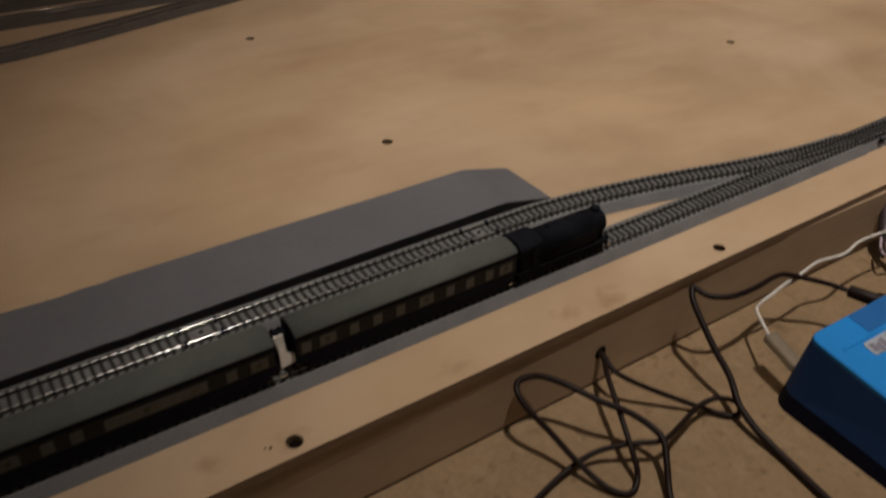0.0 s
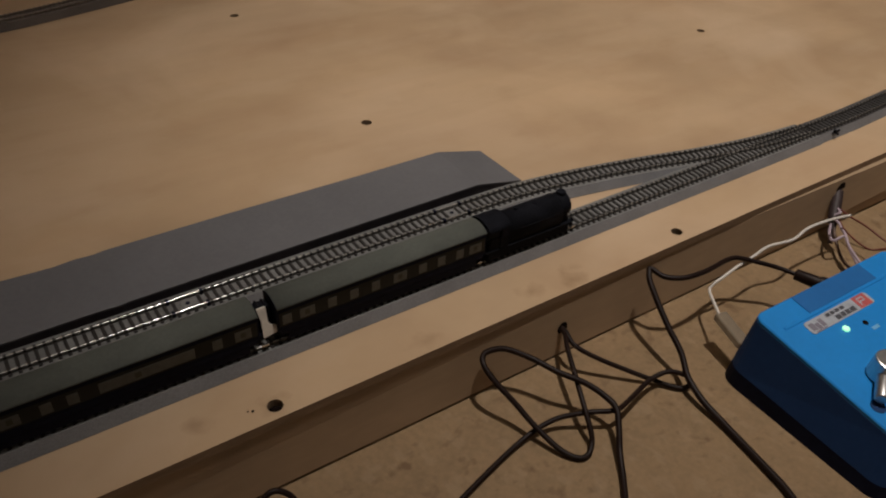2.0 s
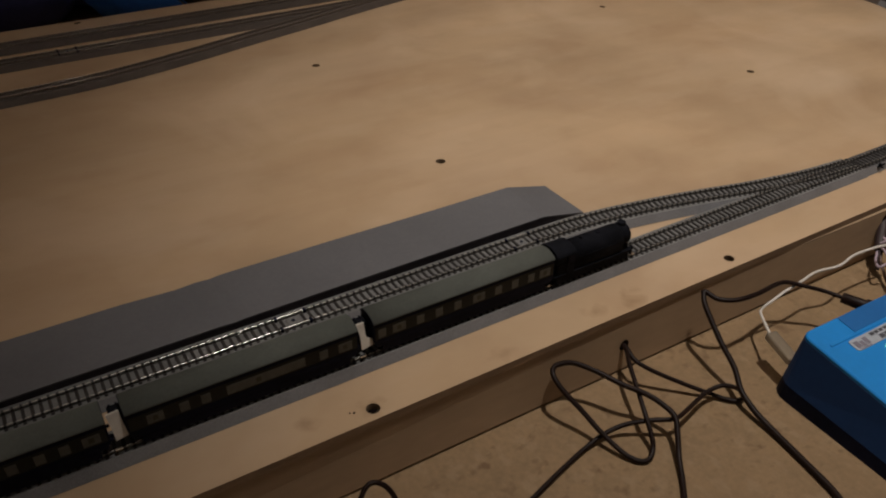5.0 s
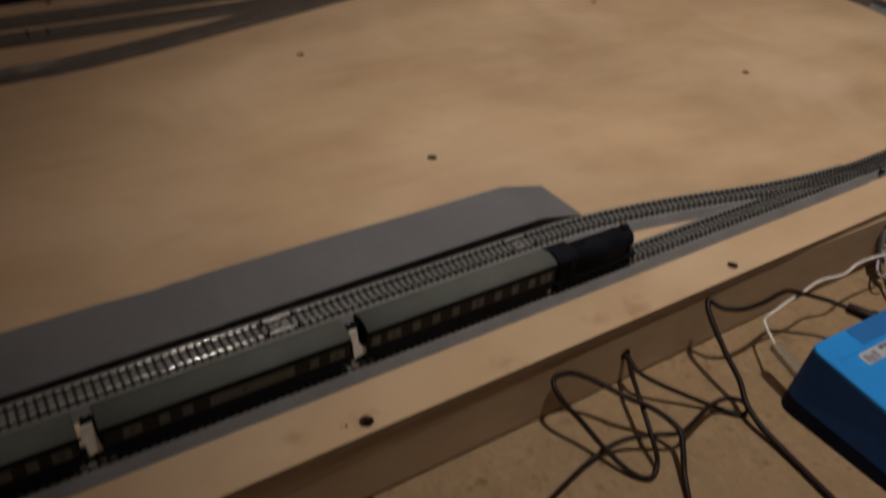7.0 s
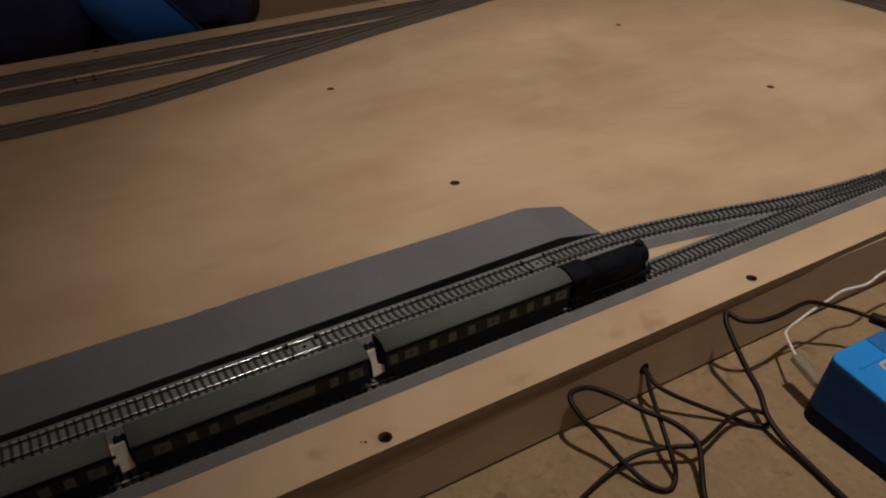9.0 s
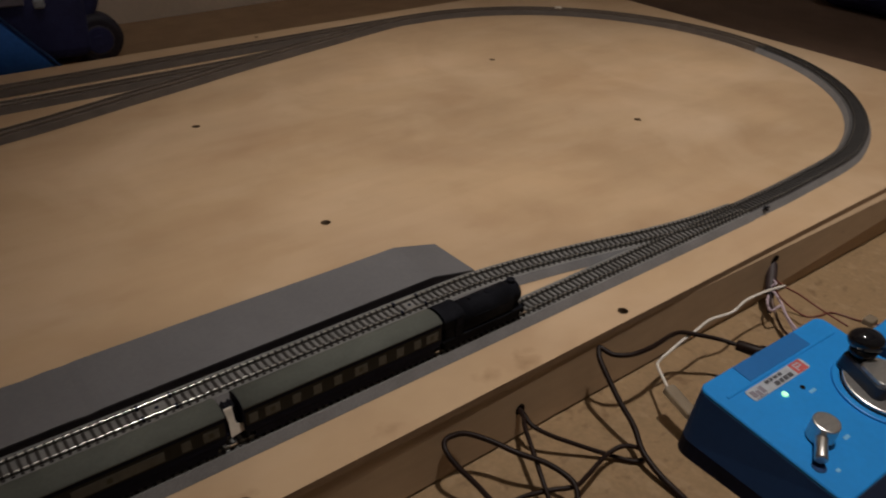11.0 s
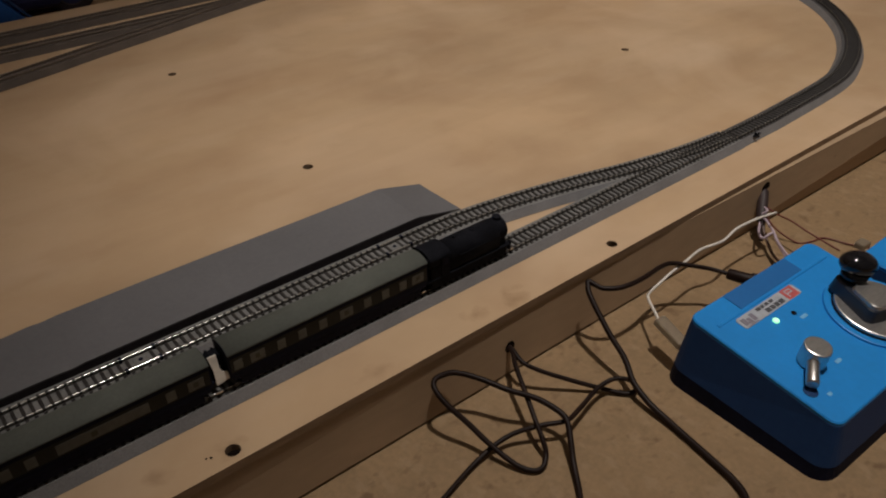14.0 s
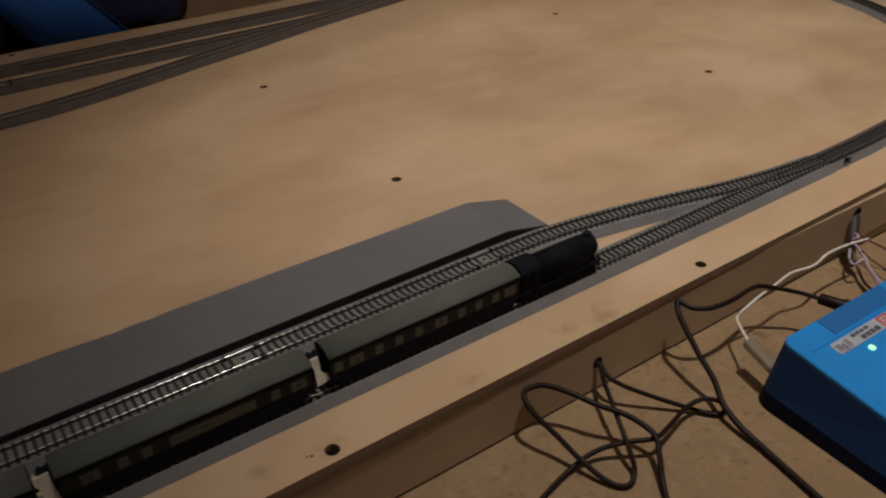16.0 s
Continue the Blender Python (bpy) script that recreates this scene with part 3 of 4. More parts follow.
# ---- platform ----
def platform(name, x0, x1, y0, y1, ramp, label, slant=0.0):
    """A card platform: grey top, black upright front; the far end falls to the board in a ramp."""
    ob = thing(name, label, "model platform", "station platform")
    z = 0.0082
    bm = bmesh.new()
    # the card is creased across at one place and its back edge is cut unevenly: (x, shift of the back edge, dip)
    rows = [(x0, 0.0, 0.0), (-0.20, 0.0004, 0.0), (-0.0924, 0.0008, 0.0), (-0.0660, -0.0007, 0.0), (-0.0560, 0.0003, 0.0), (-0.0500, 0.0004, -0.00040), (-0.0480, 0.0004, -0.00045), (-0.0430, 0.0006, 0.0), (0.0200, 0.0006, 0.0001), (0.0900, -0.0001, 0.0)]
    end = (x1 - 0.030) if ramp else x1
    rows.append((end, 0.0, 0.0))
    cut = []
    for x, back, dip in rows:
        f = slant * (end - x) / (end - x0)
        cut.append((bm.verts.new((x, y0 - f, z + dip)), bm.verts.new((x, y1 + back, z + dip))))
    faces = [bm.faces.new((a[0], a[1], b[1], b[0])) for a, b in zip(cut, cut[1:])]
    t = [None, None, cut[-1][1], cut[-1][0]]
    if ramp:
        e = [bm.verts.new((x1, y1 - 0.0005, 0.0009)), bm.verts.new((x1 + 0.001, y0 + 0.001, 0.0009))]
        faces.append(bm.faces.new((t[2], e[0], e[1], t[3])))
    r = bmesh.ops.extrude_face_region(bm, geom=faces)
    bmesh.ops.translate(bm, verts=[v for v in r["geom"] if isinstance(v, bmesh.types.BMVert)], vec=(0, 0, 0.0008))
    part("platform_top", bm, CARD, ob, "grey card platform surface")
    bm = bmesh.new()
    for y in (y0 + 0.0007, y1 - 0.0015):
        xe = x1 if ramp else x1 - 0.0003
        pts = [(x0 + 0.0003, 0.0003), (x0 + 0.0003, z - 0.0001), (xe - (0.031 if ramp else 0), z - 0.0001)] + ([(xe, 0.0008)] if ramp else []) + [(xe, 0.0003)]
        s = slant / (x1 - 0.031 - x0) if y < (y0 + y1) / 2 else 0.0
        a = [bm.verts.new((px, y - s * max(x1 - 0.031 - px, 0), pz)) for px, pz in pts]
        b = [bm.verts.new((px, y + 0.0008 - s * max(x1 - 0.031 - px, 0), pz)) for px, pz in pts]
        bm.faces.new(a)
        bm.faces.new(b[::-1])
        for k in range(len(pts)):
            bm.faces.new((a[k], a[(k + 1) % len(pts)], b[(k + 1) % len(pts)], b[k]))
    part("platform_side", bm, CARD_EDGE, ob, "black platform side wall")
    return ob


platform("platform", -0.42, 0.1705, 0.0492, 0.0885, True, "dark grey card platform with black sides and ramped end", 0.004)


# ---- the train ----
def bogie(parent, x):
    b = part("bogie", joined(box(x - 0.0125, x + 0.0125, -0.0056, -0.0046, 0.0078, 0.0112, 0.0003), box(x - 0.0125, x + 0.0125, 0.0046, 0.0056, 0.0078, 0.0112, 0.0003), box(x - 0.003, x + 0.003, -0.0046, 0.0046, 0.0085, 0.0115)), BLACK, parent, "black bogie side frames")
    for dx in (-0.0075, 0.0075):
        for y in (-0.0041, 0.0041):
            bm = cyl(0.0029, -0.0006, 0.0006, sides=20)
            part("wheel", moved(bm, pose(x + dx, y, 0.0097, 90)), STEEL, b, "steel wheel")


def coach(x0, x1, wide, plain, strip, label, gangway):
    """A corridor coach at rest on the track, from x0 to x1; wide windows have a dark roundel, strip is one long window."""
    ob = thing("passenger_coach", label, "model coach", "coaches of the train", at=(x0, TRAIN_Y, 0))
    n = x1 - x0
    w, e, apex = 0.0069, 0.0248, 0.0274
    cap = [(-w, e - 0.0005)] + [(-w * math.cos(a), e + (apex - e - 0.0002) * math.sin(a) ** 1.7) for a in (math.pi * k / 14 for k in range(0, 15))] + [(w, e - 0.0005)]
    part("body", prism([(-w, 0.0128), (-w, e), (w, e), (w, 0.0128)], 0, n), GREEN, ob, "dark green coach side")
    roof = [(-w - 0.0003, e - 0.0004)] + [(-(w + 0.0003) * math.cos(a), e + (apex - e) * math.sin(a) ** 1.7) for a in (math.pi * k / 14 for k in range(0, 15))] + [(w + 0.0003, e - 0.0004)]
    for y in (-w - 0.00006, w - 0.00006):
        part("window_band", box(0.0002, n - 0.0002, y, y + 0.00012, 0.0150, 0.0222), OLIVE, ob, "olive green window band")
    part("roof", prism(roof, -0.0004, n + 0.0004), ROOF, ob, "grey-green curved roof", True)
    for y in (-w - 0.0003, w - 0.0001):
        part("gutter", box(0, n, y, y + 0.0004, e - 0.0011, e - 0.0006), BLACK, ob)
    # the long side skirts are added, standing for the shade under the coach
    part("underframe", joined(box(0.001, n - 0.001, -w + 0.0006, w - 0.0006, 0.0100, 0.0128), box(0.004, n - 0.004, -0.0064, -0.0058, 0.0066, 0.0104), box(0.004, n - 0.004, 0.0058, 0.0064, 0.0066, 0.0104), box(n * 0.36, n * 0.64, -w + 0.001, -w + 0.003, 0.0072, 0.0110, 0.0003), box(n * 0.36, n * 0.64, w - 0.003, w - 0.001, 0.0072, 0.0110, 0.0003)), BLACK, ob, "black underframe with battery boxes and shade-filling skirts")
    part("solebar", box(0.0005, n - 0.0005, -w - 0.0001, -w + 0.0006, 0.0112, 0.0130), BLACK, ob)
    for side in (-1, 1):
        y = side * (w + 0.0001)

        def pane(c, width, h0=0.0158, h1=0.0208, dark=False):
            bm = box(c - width / 2, c + width / 2, y - 0.00012, y + 0.00012, h0, h1, 0.0001)
            p = part("window", bm, PANE, ob, "pale coach window")
            if dark:
                part("blind", box(c - 0.0011, c + 0.0011, y + side * 0.0001 - 0.0001, y + side * 0.0001 + 0.0001, h0 + 0.0013, h1 - 0.0012, 0.00008), WINDOW_DARK, p, "dark window centre")
        for c in wide:
            pane(c - x0, 0.0068, dark=True)
        for c in plain:
            pane(c - x0, 0.0040)
        if strip:
            a, b, d = strip
            pane((a + b) / 2 - x0, b - a)
            part("blind", box(d - x0 - 0.0012, d - x0 + 0.0012, y + side * 0.0001 - 0.0001, y + side * 0.0001 + 0.0001, 0.0170, 0.0196), WINDOW_DARK, ob, "dark window centre")
    for xe, s in ((0, -1), (n, 1)):
        part("end_wall", box(min(xe, xe + s * 0.0005), max(xe, xe + s * 0.0005), -w + 0.0001, w - 0.0001, 0.0122, e - 0.0006), BLACK, ob, "black coach end")
        part("roof_end", prism(cap, min(xe + s * 0.0003, xe + s * 0.0006), max(xe + s * 0.0003, xe + s * 0.0006)), BLACK, ob, "black roof end")
        part("coupling", joined(box(min(xe, xe + s * 0.0034), max(xe, xe + s * 0.0034), -0.0007, 0.0007, 0.0098, 0.0108), box(min(xe + s * 0.0026, xe + s * 0.0034), max(xe + s * 0.0026, xe + s * 0.0034), -0.002, 0.002, 0.0095, 0.0112)), BLACK, ob)
        for y in (-0.0042, 0.0042):
            part("buffer", moved(cyl(0.0008, 0, 0.0016, sides=12), pose(xe + s * 0.0002, y, 0.0125, 0, 90 * s, 0)), BLACK, ob)
    bogie(ob, 0.0165)
    bogie(ob, n - 0.0165)
    if gangway:
        if gangway == "hook":
            pts = [(0.0020, 0.0238), (0.0058, 0.0238), (0.0056, 0.0178), (0.0064, 0.0160), (0.0086, 0.0152), (0.0086, 0.0124), (0.0024, 0.0116), (0.0028, 0.0180)]
        else:
            pts = [(0.0014, 0.0236), (0.0066, 0.0240), (0.0070, 0.0180), (0.0078, 0.0130), (0.0026, 0.0122), (0.0022, 0.0180)]
        g = bmesh.new()
        lean = [-0.0018 - (0.024 - z) * 0.34 for x, z in pts]
        a = [g.verts.new((n + x, y, z)) for (x, z), y in zip(pts, lean)]
        b = [g.verts.new((n + x, y + 0.0007, z)) for (x, z), y in zip(pts, lean)]
        g.faces.new(a)
        g.faces.new(b[::-1])
        for k in range(len(pts)):
            g.faces.new((a[k], a[(k + 1) % len(pts)], b[(k + 1) % len(pts)], b[k]))
        bmesh.ops.recalc_face_normals(g, faces=g.faces)
        part("gangway", g, CREAM, ob, "cream corridor gangway end")
        # black ribbed block added to keep the gap behind the gangway in shade
        part("gap_block", joined(box(n + 0.0026, n + 0.0084, -0.0004, 0.0050, 0.0100, 0.0224, 0.0005), box(n + 0.0034, n + 0.0044, -0.0008, 0.0054, 0.0098, 0.0228, 0.0003), box(n + 0.0062, n + 0.0072, -0.0008, 0.0054, 0.0098, 0.0228, 0.0003)), LOCO, ob, "added black block for the shaded gap between coaches")
        part("step_plate", box(n + 0.001, n + 0.0042, -0.0066, -0.0056, 0.0074, 0.0084, 0.0002), STEEL, ob, "bright coupling plate")
    return ob


coach(0.0012, 0.1040, (0.0138, 0.0582, 0.0985), (0.0048, 0.0252, 0.0355, 0.0460, 0.0698, 0.0798, 0.0898), None, "dark green coach with grey-green roof behind the engine", "")
coach(-0.1098, -0.0078, (-0.0140, -0.0990), (-0.0245, -0.0780, -0.0870), (-0.0690, -0.0335, -0.0550), "dark green coach with long window and cream gangway", "hook")
coach(-0.2220, -0.1180, (-0.1240, -0.1670, -0.2130), (-0.1340, -0.1430, -0.1530, -0.1780, -0.1880, -0.1990), None, "dark green trailing coach with cream gangway", "plate")


def tank_engine(x0):
    """A six-coupled tank engine, cab towards the coaches."""
    ob = thing("steam_engine", "matt black tank steam engine standing on the track", "model locomotive", at=(x0, TRAIN_Y, 0))
    w = 0.0074
    part("footplate", box(0.0, 0.0528, -w, w, 0.0116, 0.0128, 0.0002), LOCO, ob)
    part("frames", box(0.002, 0.052, -0.0060, 0.0060, 0.0066, 0.0116), LOCO, ob)
    cabpts = [(-w, 0.0128), (-w, 0.0230), (-w + 0.0016, 0.0256), (w - 0.0016, 0.0256), (w, 0.0230), (w, 0.0128)]
    cab = part("cab", prism(cabpts, 0.0080, 0.0130), LOCO, ob)
    rp = [(-w - 0.0002, 0.0238)] + [(-(w + 0.0002) * math.cos(a), 0.0238 + 0.0036 * math.sin(a)) for a in (math.pi * k / 12 for k in range(13))] + [(w + 0.0002, 0.0238)]
    part("cab_roof", prism(rp, 0.0010, 0.0135), LOCO, cab)
    for y in (-w - 0.0001, w - 0.0001):
        part("cab_window", box(0.0090, 0.0125, y, y + 0.0002, 0.0192, 0.0236, 0.00005), BLACK, cab)
        part("cab_handrail", cyl(0.0002, 0.0140, 0.0225, (0.0128, y), 8), LOCO, cab)
    part("bunker", joined(box(0.0022, 0.0082, -w + 0.0004, w - 0.0004, 0.0128, 0.0200, 0.0005), box(0.0002, 0.0082, -w + 0.0002, w - 0.0002, 0.0194, 0.0256, 0.0016, 3)), LOCO, ob, "coal bunker behind the cab")
    saddle = [(-0.0066, 0.0136), (-0.0071, 0.0160)] + [(-0.0071 * math.cos(a), 0.0196 + 0.0070 * math.sin(a)) for a in (math.pi * k / 16 for k in range(17))] + [(0.0071, 0.0160), (0.0066, 0.0136)]
    part("saddle_tank", prism(saddle, 0.0131, 0.0465), LOCO, ob, "rounded black saddle tank", True)
    part("boiler", moved(cyl(0.0050, 0.0, 0.0300, sides=36), pose(0.0165, 0, 0.0188, 0, 90, 0)), LOCO, ob, smooth=True)
    for s in (-1, 1):
        part("steps", box(0.002, 0.008, s * 0.0066 - 0.0006, s * 0.0066 + 0.0006, 0.0075, 0.0116), LOCO, ob)
        part("handrail", moved(cyl(0.00022, 0, 0.022, sides=8), pose(0.0198, s * 0.0072, 0.0205, 0, 90, 0)), LOCO, ob)
    part("smokebox", moved(cyl(0.0062, 0, 0.0070, sides=36, bevel=0.0008), pose(0.0455, 0, 0.0203, 0, 90, 0)), LOCO, ob, smooth=True)
    part("smokebox_door", moved(cyl(0.0048, 0, 0.0011, sides=28, r2=0.0030), pose(0.0524, 0, 0.0203, 0, 90, 0)), LOCO, ob)
    part("smokebox_saddle", box(0.0410, 0.0518, -0.0048, 0.0048, 0.0128, 0.0175), LOCO, ob)
    part("chimney", joined(cyl(0.0027, 0.0250, 0.0268, (0.0496, 0), 24, 0.0022), cyl(0.0025, 0.0267, 0.0279, (0.0496, 0), 24, 0.0023, 0.0004)), LOCO, ob, "squat black chimney")
    part("dome", cyl(0.0018, 0.0258, 0.0271, (0.0330, 0), 20, 0.0014, 0.0005), LOCO, ob)
    part("safety_valve", cyl(0.0009, 0.0256, 0.0274, (0.0215, 0), 12), LOCO, ob)
    part("buffer_beam", box(0.0520, 0.0534, -w, w, 0.0098, 0.0128, 0.0002), LOCO, ob)
    for y in (-0.0045, 0.0045):
        part("buffer", moved(joined(cyl(0.0007, 0, 0.0016, sides=12), cyl(0.0013, 0.0016, 0.0020, sides=14)), pose(0.0534, y, 0.0114, 0, 90, 0)), LOCO, ob)
    for x in (-0.0022, 0.0556):
        part("coupling_plate", box(x - 0.0010, x + 0.0010, -0.0064, -0.0052, 0.0074, 0.0084, 0.0002), STEEL, ob, "bright coupling plate")
    part("coupling_hook", box(0.0534, 0.0572, -0.0012, 0.0012, 0.0085, 0.0094, 0.0002), LOCO, ob)
    for x in (0.0120, 0.0265, 0.0410):
        for y in (-0.0043, 0.0043):
            part("driving_wheel", moved(cyl(0.0049, -0.0006, 0.0006, sides=28), pose(x, y, 0.0117, 90)), LOCO, ob)
    for y in (-0.0052, 0.0052):
        part("coupling_rod", box(0.0110, 0.0420, y - 0.0002, y + 0.0002, 0.0095, 0.0104), LOCO, ob)
    return ob


tank_engine(0.1048)


# ---- the controller ----
def rounded(x0, x1, y0, y1, r, n=5):
    pts = []
    for cx, cy, a0 in ((x1 - r, y1 - r, 0), (x0 + r, y1 - r, 90), (x0 + r, y0 + r, 180), (x1 - r, y0 + r, 270)):
        pts += [(cx + r * math.cos(radians(a0 + 90 * k / n)), cy + r * math.sin(radians(a0 + 90 * k / n))) for k in range(n + 1)]
    return pts


def controller(at, turn, full):
    """A sloping blue control box, its lower body coloured dark for shade, a big speed dial with a ball lever, and a
    small silver switch lever.
    """
    ob = thing("train_controller", "bright blue train controller with silver dial and lever" if full else "second blue train controller beside the first", "train controller", "train controllers", at=at)
    ob.rotation_euler.z = radians(turn)
    W, D = 0.103, 0.079

    def ztop(y):
        return 0.0283 + (y + D) / D * 0.0087
    # body in navy for its shaded sides, tapering upwards from a base blackened for contact shade
    low = [(x, y, 0.0) for x, y in rounded(-0.008, W + 0.004, -D - 0.006, 0.004, 0.010)]
    mid = [(x, y, ztop(y) - 0.0022) for x, y in rounded(-0.0006, W + 0.0006, -D - 0.0006, 0.0006, 0.0052)]

    def band(f0, f1):
        bm = bmesh.new()
        rings = [[bm.verts.new(Vector(p).lerp(Vector(q), f)) for p, q in zip(low, mid)] for f in (f0, f1)]
        for k in range(len(low)):
            bm.faces.new((rings[0][k], rings[0][(k + 1) % len(low)], rings[1][(k + 1) % len(low)], rings[1][k]))
        bm.faces.new(rings[0][::-1])
        bm.faces.new(rings[1])
        return bm
    part("base", band(0.0, 0.24), BLACK, ob, "base of the housing, blackened for contact shade")
    part("body", band(0.245, 1.0), NAVY_SHADE, ob, "blue housing, its shade painted as navy")
    bm = bmesh.new()
    outs = rounded(-0.0004, W + 0.0004, -D - 0.0004, 0.0004, 0.0052)
    ins = rounded(0.0002, W - 0.0002, -D + 0.0002, -0.0002, 0.0048)
    a = [bm.verts.new((x, y, ztop(y) - 0.0024)) for x, y in outs]
    b = [bm.verts.new((x, y, ztop(y) - 0.0006)) for x, y in outs]
    c = [bm.verts.new((x, y, ztop(y))) for x, y in ins]
    n = len(a)
    for k in range(n):
        bm.faces.new((a[k], a[(k + 1) % n], b[(k + 1) % n], b[k]))
        bm.faces.new((b[k], b[(k + 1) % n], c[(k + 1) % n], c[k]))
    bm.faces.new(c)
    bm.faces.new(a[::-1])
    panel = part("top_panel", bm, BLUE, ob, "bright blue sloping top panel")
    slope = math.degrees(math.atan2(0.0095, D))

    def on_top(x, y, up=0.0):
        return pose(x, y, ztop(y) + up, slope, 0, 0)
    # strip for the plug recess along the back, its shade put into a darker blue, a raised ridge before it
    part("plug_recess", moved(box(-0.0260, 0.0260, -0.0056, 0.0056, 0, 0.0004, 0.00015), on_top(0.0515, -0.0058)), BLUE_DEEP, panel, "strip in darker blue for the recess shade")
    part("ridge", moved(box(-0.046, 0.046, -0.0009, 0.0009, -0.0002, 0.0004, 0.0002), on_top(0.052, -0.0122)), BLUE, panel)
    # label: silver plate with rounded ends, printed bars, red square
    spot = on_top(0.0392, -0.0178)
    bm = bmesh.new()
    rim = rounded(-0.0232, 0.0232, -0.0036, 0.0036, 0.0016)
    lo = [bm.verts.new((x, y, 0)) for x, y in rim]
    hi = [bm.verts.new((x, y, 0.0003)) for x, y in rim]
    for k in range(len(rim)):
        bm.faces.new((lo[k], lo[(k + 1) % len(rim)], hi[(k + 1) % len(rim)], hi[k]))
    bm.faces.new(hi)
    bm.faces.new(lo[::-1])
    plate = part("label_plate", moved(bm, spot), LABEL, panel, "silver maker's label")
    at_label = on_top(0.0392, -0.0178, 0.0003)

    def print_bar(x0, x1, y0, y1, mat, label=""):
        part("label_block", moved(box(x0, x1, y0, y1, 0, 0.00012), at_label), mat, plate, label)
    for x0, x1, y0, y1 in ((-0.0215, -0.0185, -0.0022, 0.0020), (-0.0180, -0.0155, -0.0026, 0.0010), (-0.0148, -0.0122, -0.0022, 0.0022), (-0.0212, -0.0130, -0.0034, -0.0028)):
        print_bar(x0, x1, y0, y1, LABEL_MARK)
    for x0, x1 in ((-0.0085, -0.0055), (-0.0048, -0.0024), (-0.0016, 0.0012), (0.0020, 0.0048)):
        print_bar(x0, x1, 0.0008, 0.0026, LABEL_DARK)
    for x0, x1 in ((-0.0045, -0.0012), (-0.0006, 0.0022), (0.0028, 0.0058), (0.0064, 0.0098)):
        print_bar(x0, x1, -0.0028, -0.0002, LABEL_DARK)
    print_bar(0.0125, 0.0214, -0.0034, 0.0034, LABEL_RED, "red square on the label")
    part("label_block", moved(joined(box(0.0145, 0.0152, -0.0022, 0.0022, 0, 0.00018), box(0.0152, 0.0192, 0.0015, 0.0022, 0, 0.00018), box(0.0152, 0.0192, -0.0004, 0.0003, 0, 0.00018), box(0.0185, 0.0192, 0.0003, 0.0015, 0, 0.00018)), at_label), LABEL, plate)
    # power light, small hole, printed marks
    part("power_light", moved(cyl(0.0017, 0, 0.0011, sides=18, bevel=0.0004), on_top(0.0325, -0.0260)), LED, panel, "lit pale green power light")
    part("panel_hole", moved(cyl(0.0014, 0, 0.0002, sides=14), on_top(0.0452, -0.0277)), HOLE, panel)
    for x, y, l in ((0.0475, -0.0318, 0.0048), (0.0345, -0.0580, 0.0042), (0.0130, -0.0668, 0.0026)):
        part("printed_mark", moved(box(-l / 2, l / 2, -0.0009, 0.0009, 0, 0.00015), on_top(x, y)), PRINT, panel)
    # small lever: round silver cap over a lying stalk, dark disc for the shaded recess under the stalk's end
    sx, sy, st = 0.0226, -0.0510, 33
    part("recess_shade", moved(cyl(0.0034, 0, 0.0003, (-0.0185, 0.0), 20), on_top(sx, sy) @ pose(0, 0, 0, 0, 0, st)), NAVY_SHADE, panel, "dark blue disc for the switch recess shade")
    lever = part("direction_lever", moved(cyl(0.0029, 0, 0.0186, sides=22, bevel=0.0008), on_top(sx, sy, 0.0054) @ pose(0, 0, 0, 0, -94, st)), ALU, ob, "silver direction lever", True)
    part("lever_cap", moved(cyl(0.0064, 0.0004, 0.0108, sides=32, bevel=0.0007), on_top(sx, sy)), ALU, lever, "round silver lever cap")
    # big dial: flat blue ring, silver disc, dark lever body with a silver cap, ball knob
    dc = (0.0800, -0.0508)
    dial = part("dial_ring", moved(cyl(0.0250, -0.004, 0.0012, sides=56, bevel=0.0006), on_top(*dc)), BLUE, ob, "raised blue dial ring")
    part("dial_gap", moved(cyl(0.0214, 0.0012, 0.0014, sides=48), on_top(*dc)), BLACK, dial)
    part("dial_disc", moved(cyl(0.0206, 0.0014, 0.0034, sides=48, bevel=0.0007), on_top(*dc)), ALU, dial, "brushed silver speed dial")
    along = on_top(0.0740, -0.0470, 0.0030) @ pose(0, 0, 0, 0, 0, -18)

    def slug(x, y0, y1, r, z0, z1, inset):
        bm = bmesh.new()
        lo = [bm.verts.new((px, py, z0)) for px, py in rounded(-x, x, y0, y1, r, 6)]
        md = [bm.verts.new((px, py, z1 - inset)) for px, py in rounded(-x + inset, x - inset, y0 + inset, y1 - inset, r, 6)]
        hi = [bm.verts.new((px, py, z1)) for px, py in rounded(-x + inset * 2, x - inset * 2, y0 + inset * 2, y1 - inset * 2, r, 6)]
        for a, b in ((lo, md), (md, hi)):
            for k in range(len(a)):
                bm.faces.new((a[k], a[(k + 1) % len(a)], b[(k + 1) % len(a)], b[k]))
        bm.faces.new(hi)
        bm.faces.new(lo[::-1])
        return moved(bm, along)
    arm = part("lever_body", slug(0.0074, -0.0108, 0.0190, 0.0040, 0.0, 0.0078, 0.0008), SLATE, dial, "dark slate lever body on the dial")
    part("lever_plate", slug(0.0060, -0.0096, 0.0080, 0.0036, 0.0078, 0.0098, 0.0004), ALU, arm, "brushed silver lever plate")
    bm = bmesh.new()
    bmesh.ops.create_uvsphere(bm, u_segments=32, v_segments=20, radius=0.0088)
    bmesh.ops.scale(bm, vec=(1.15, 0.95, 0.72), verts=bm.verts)
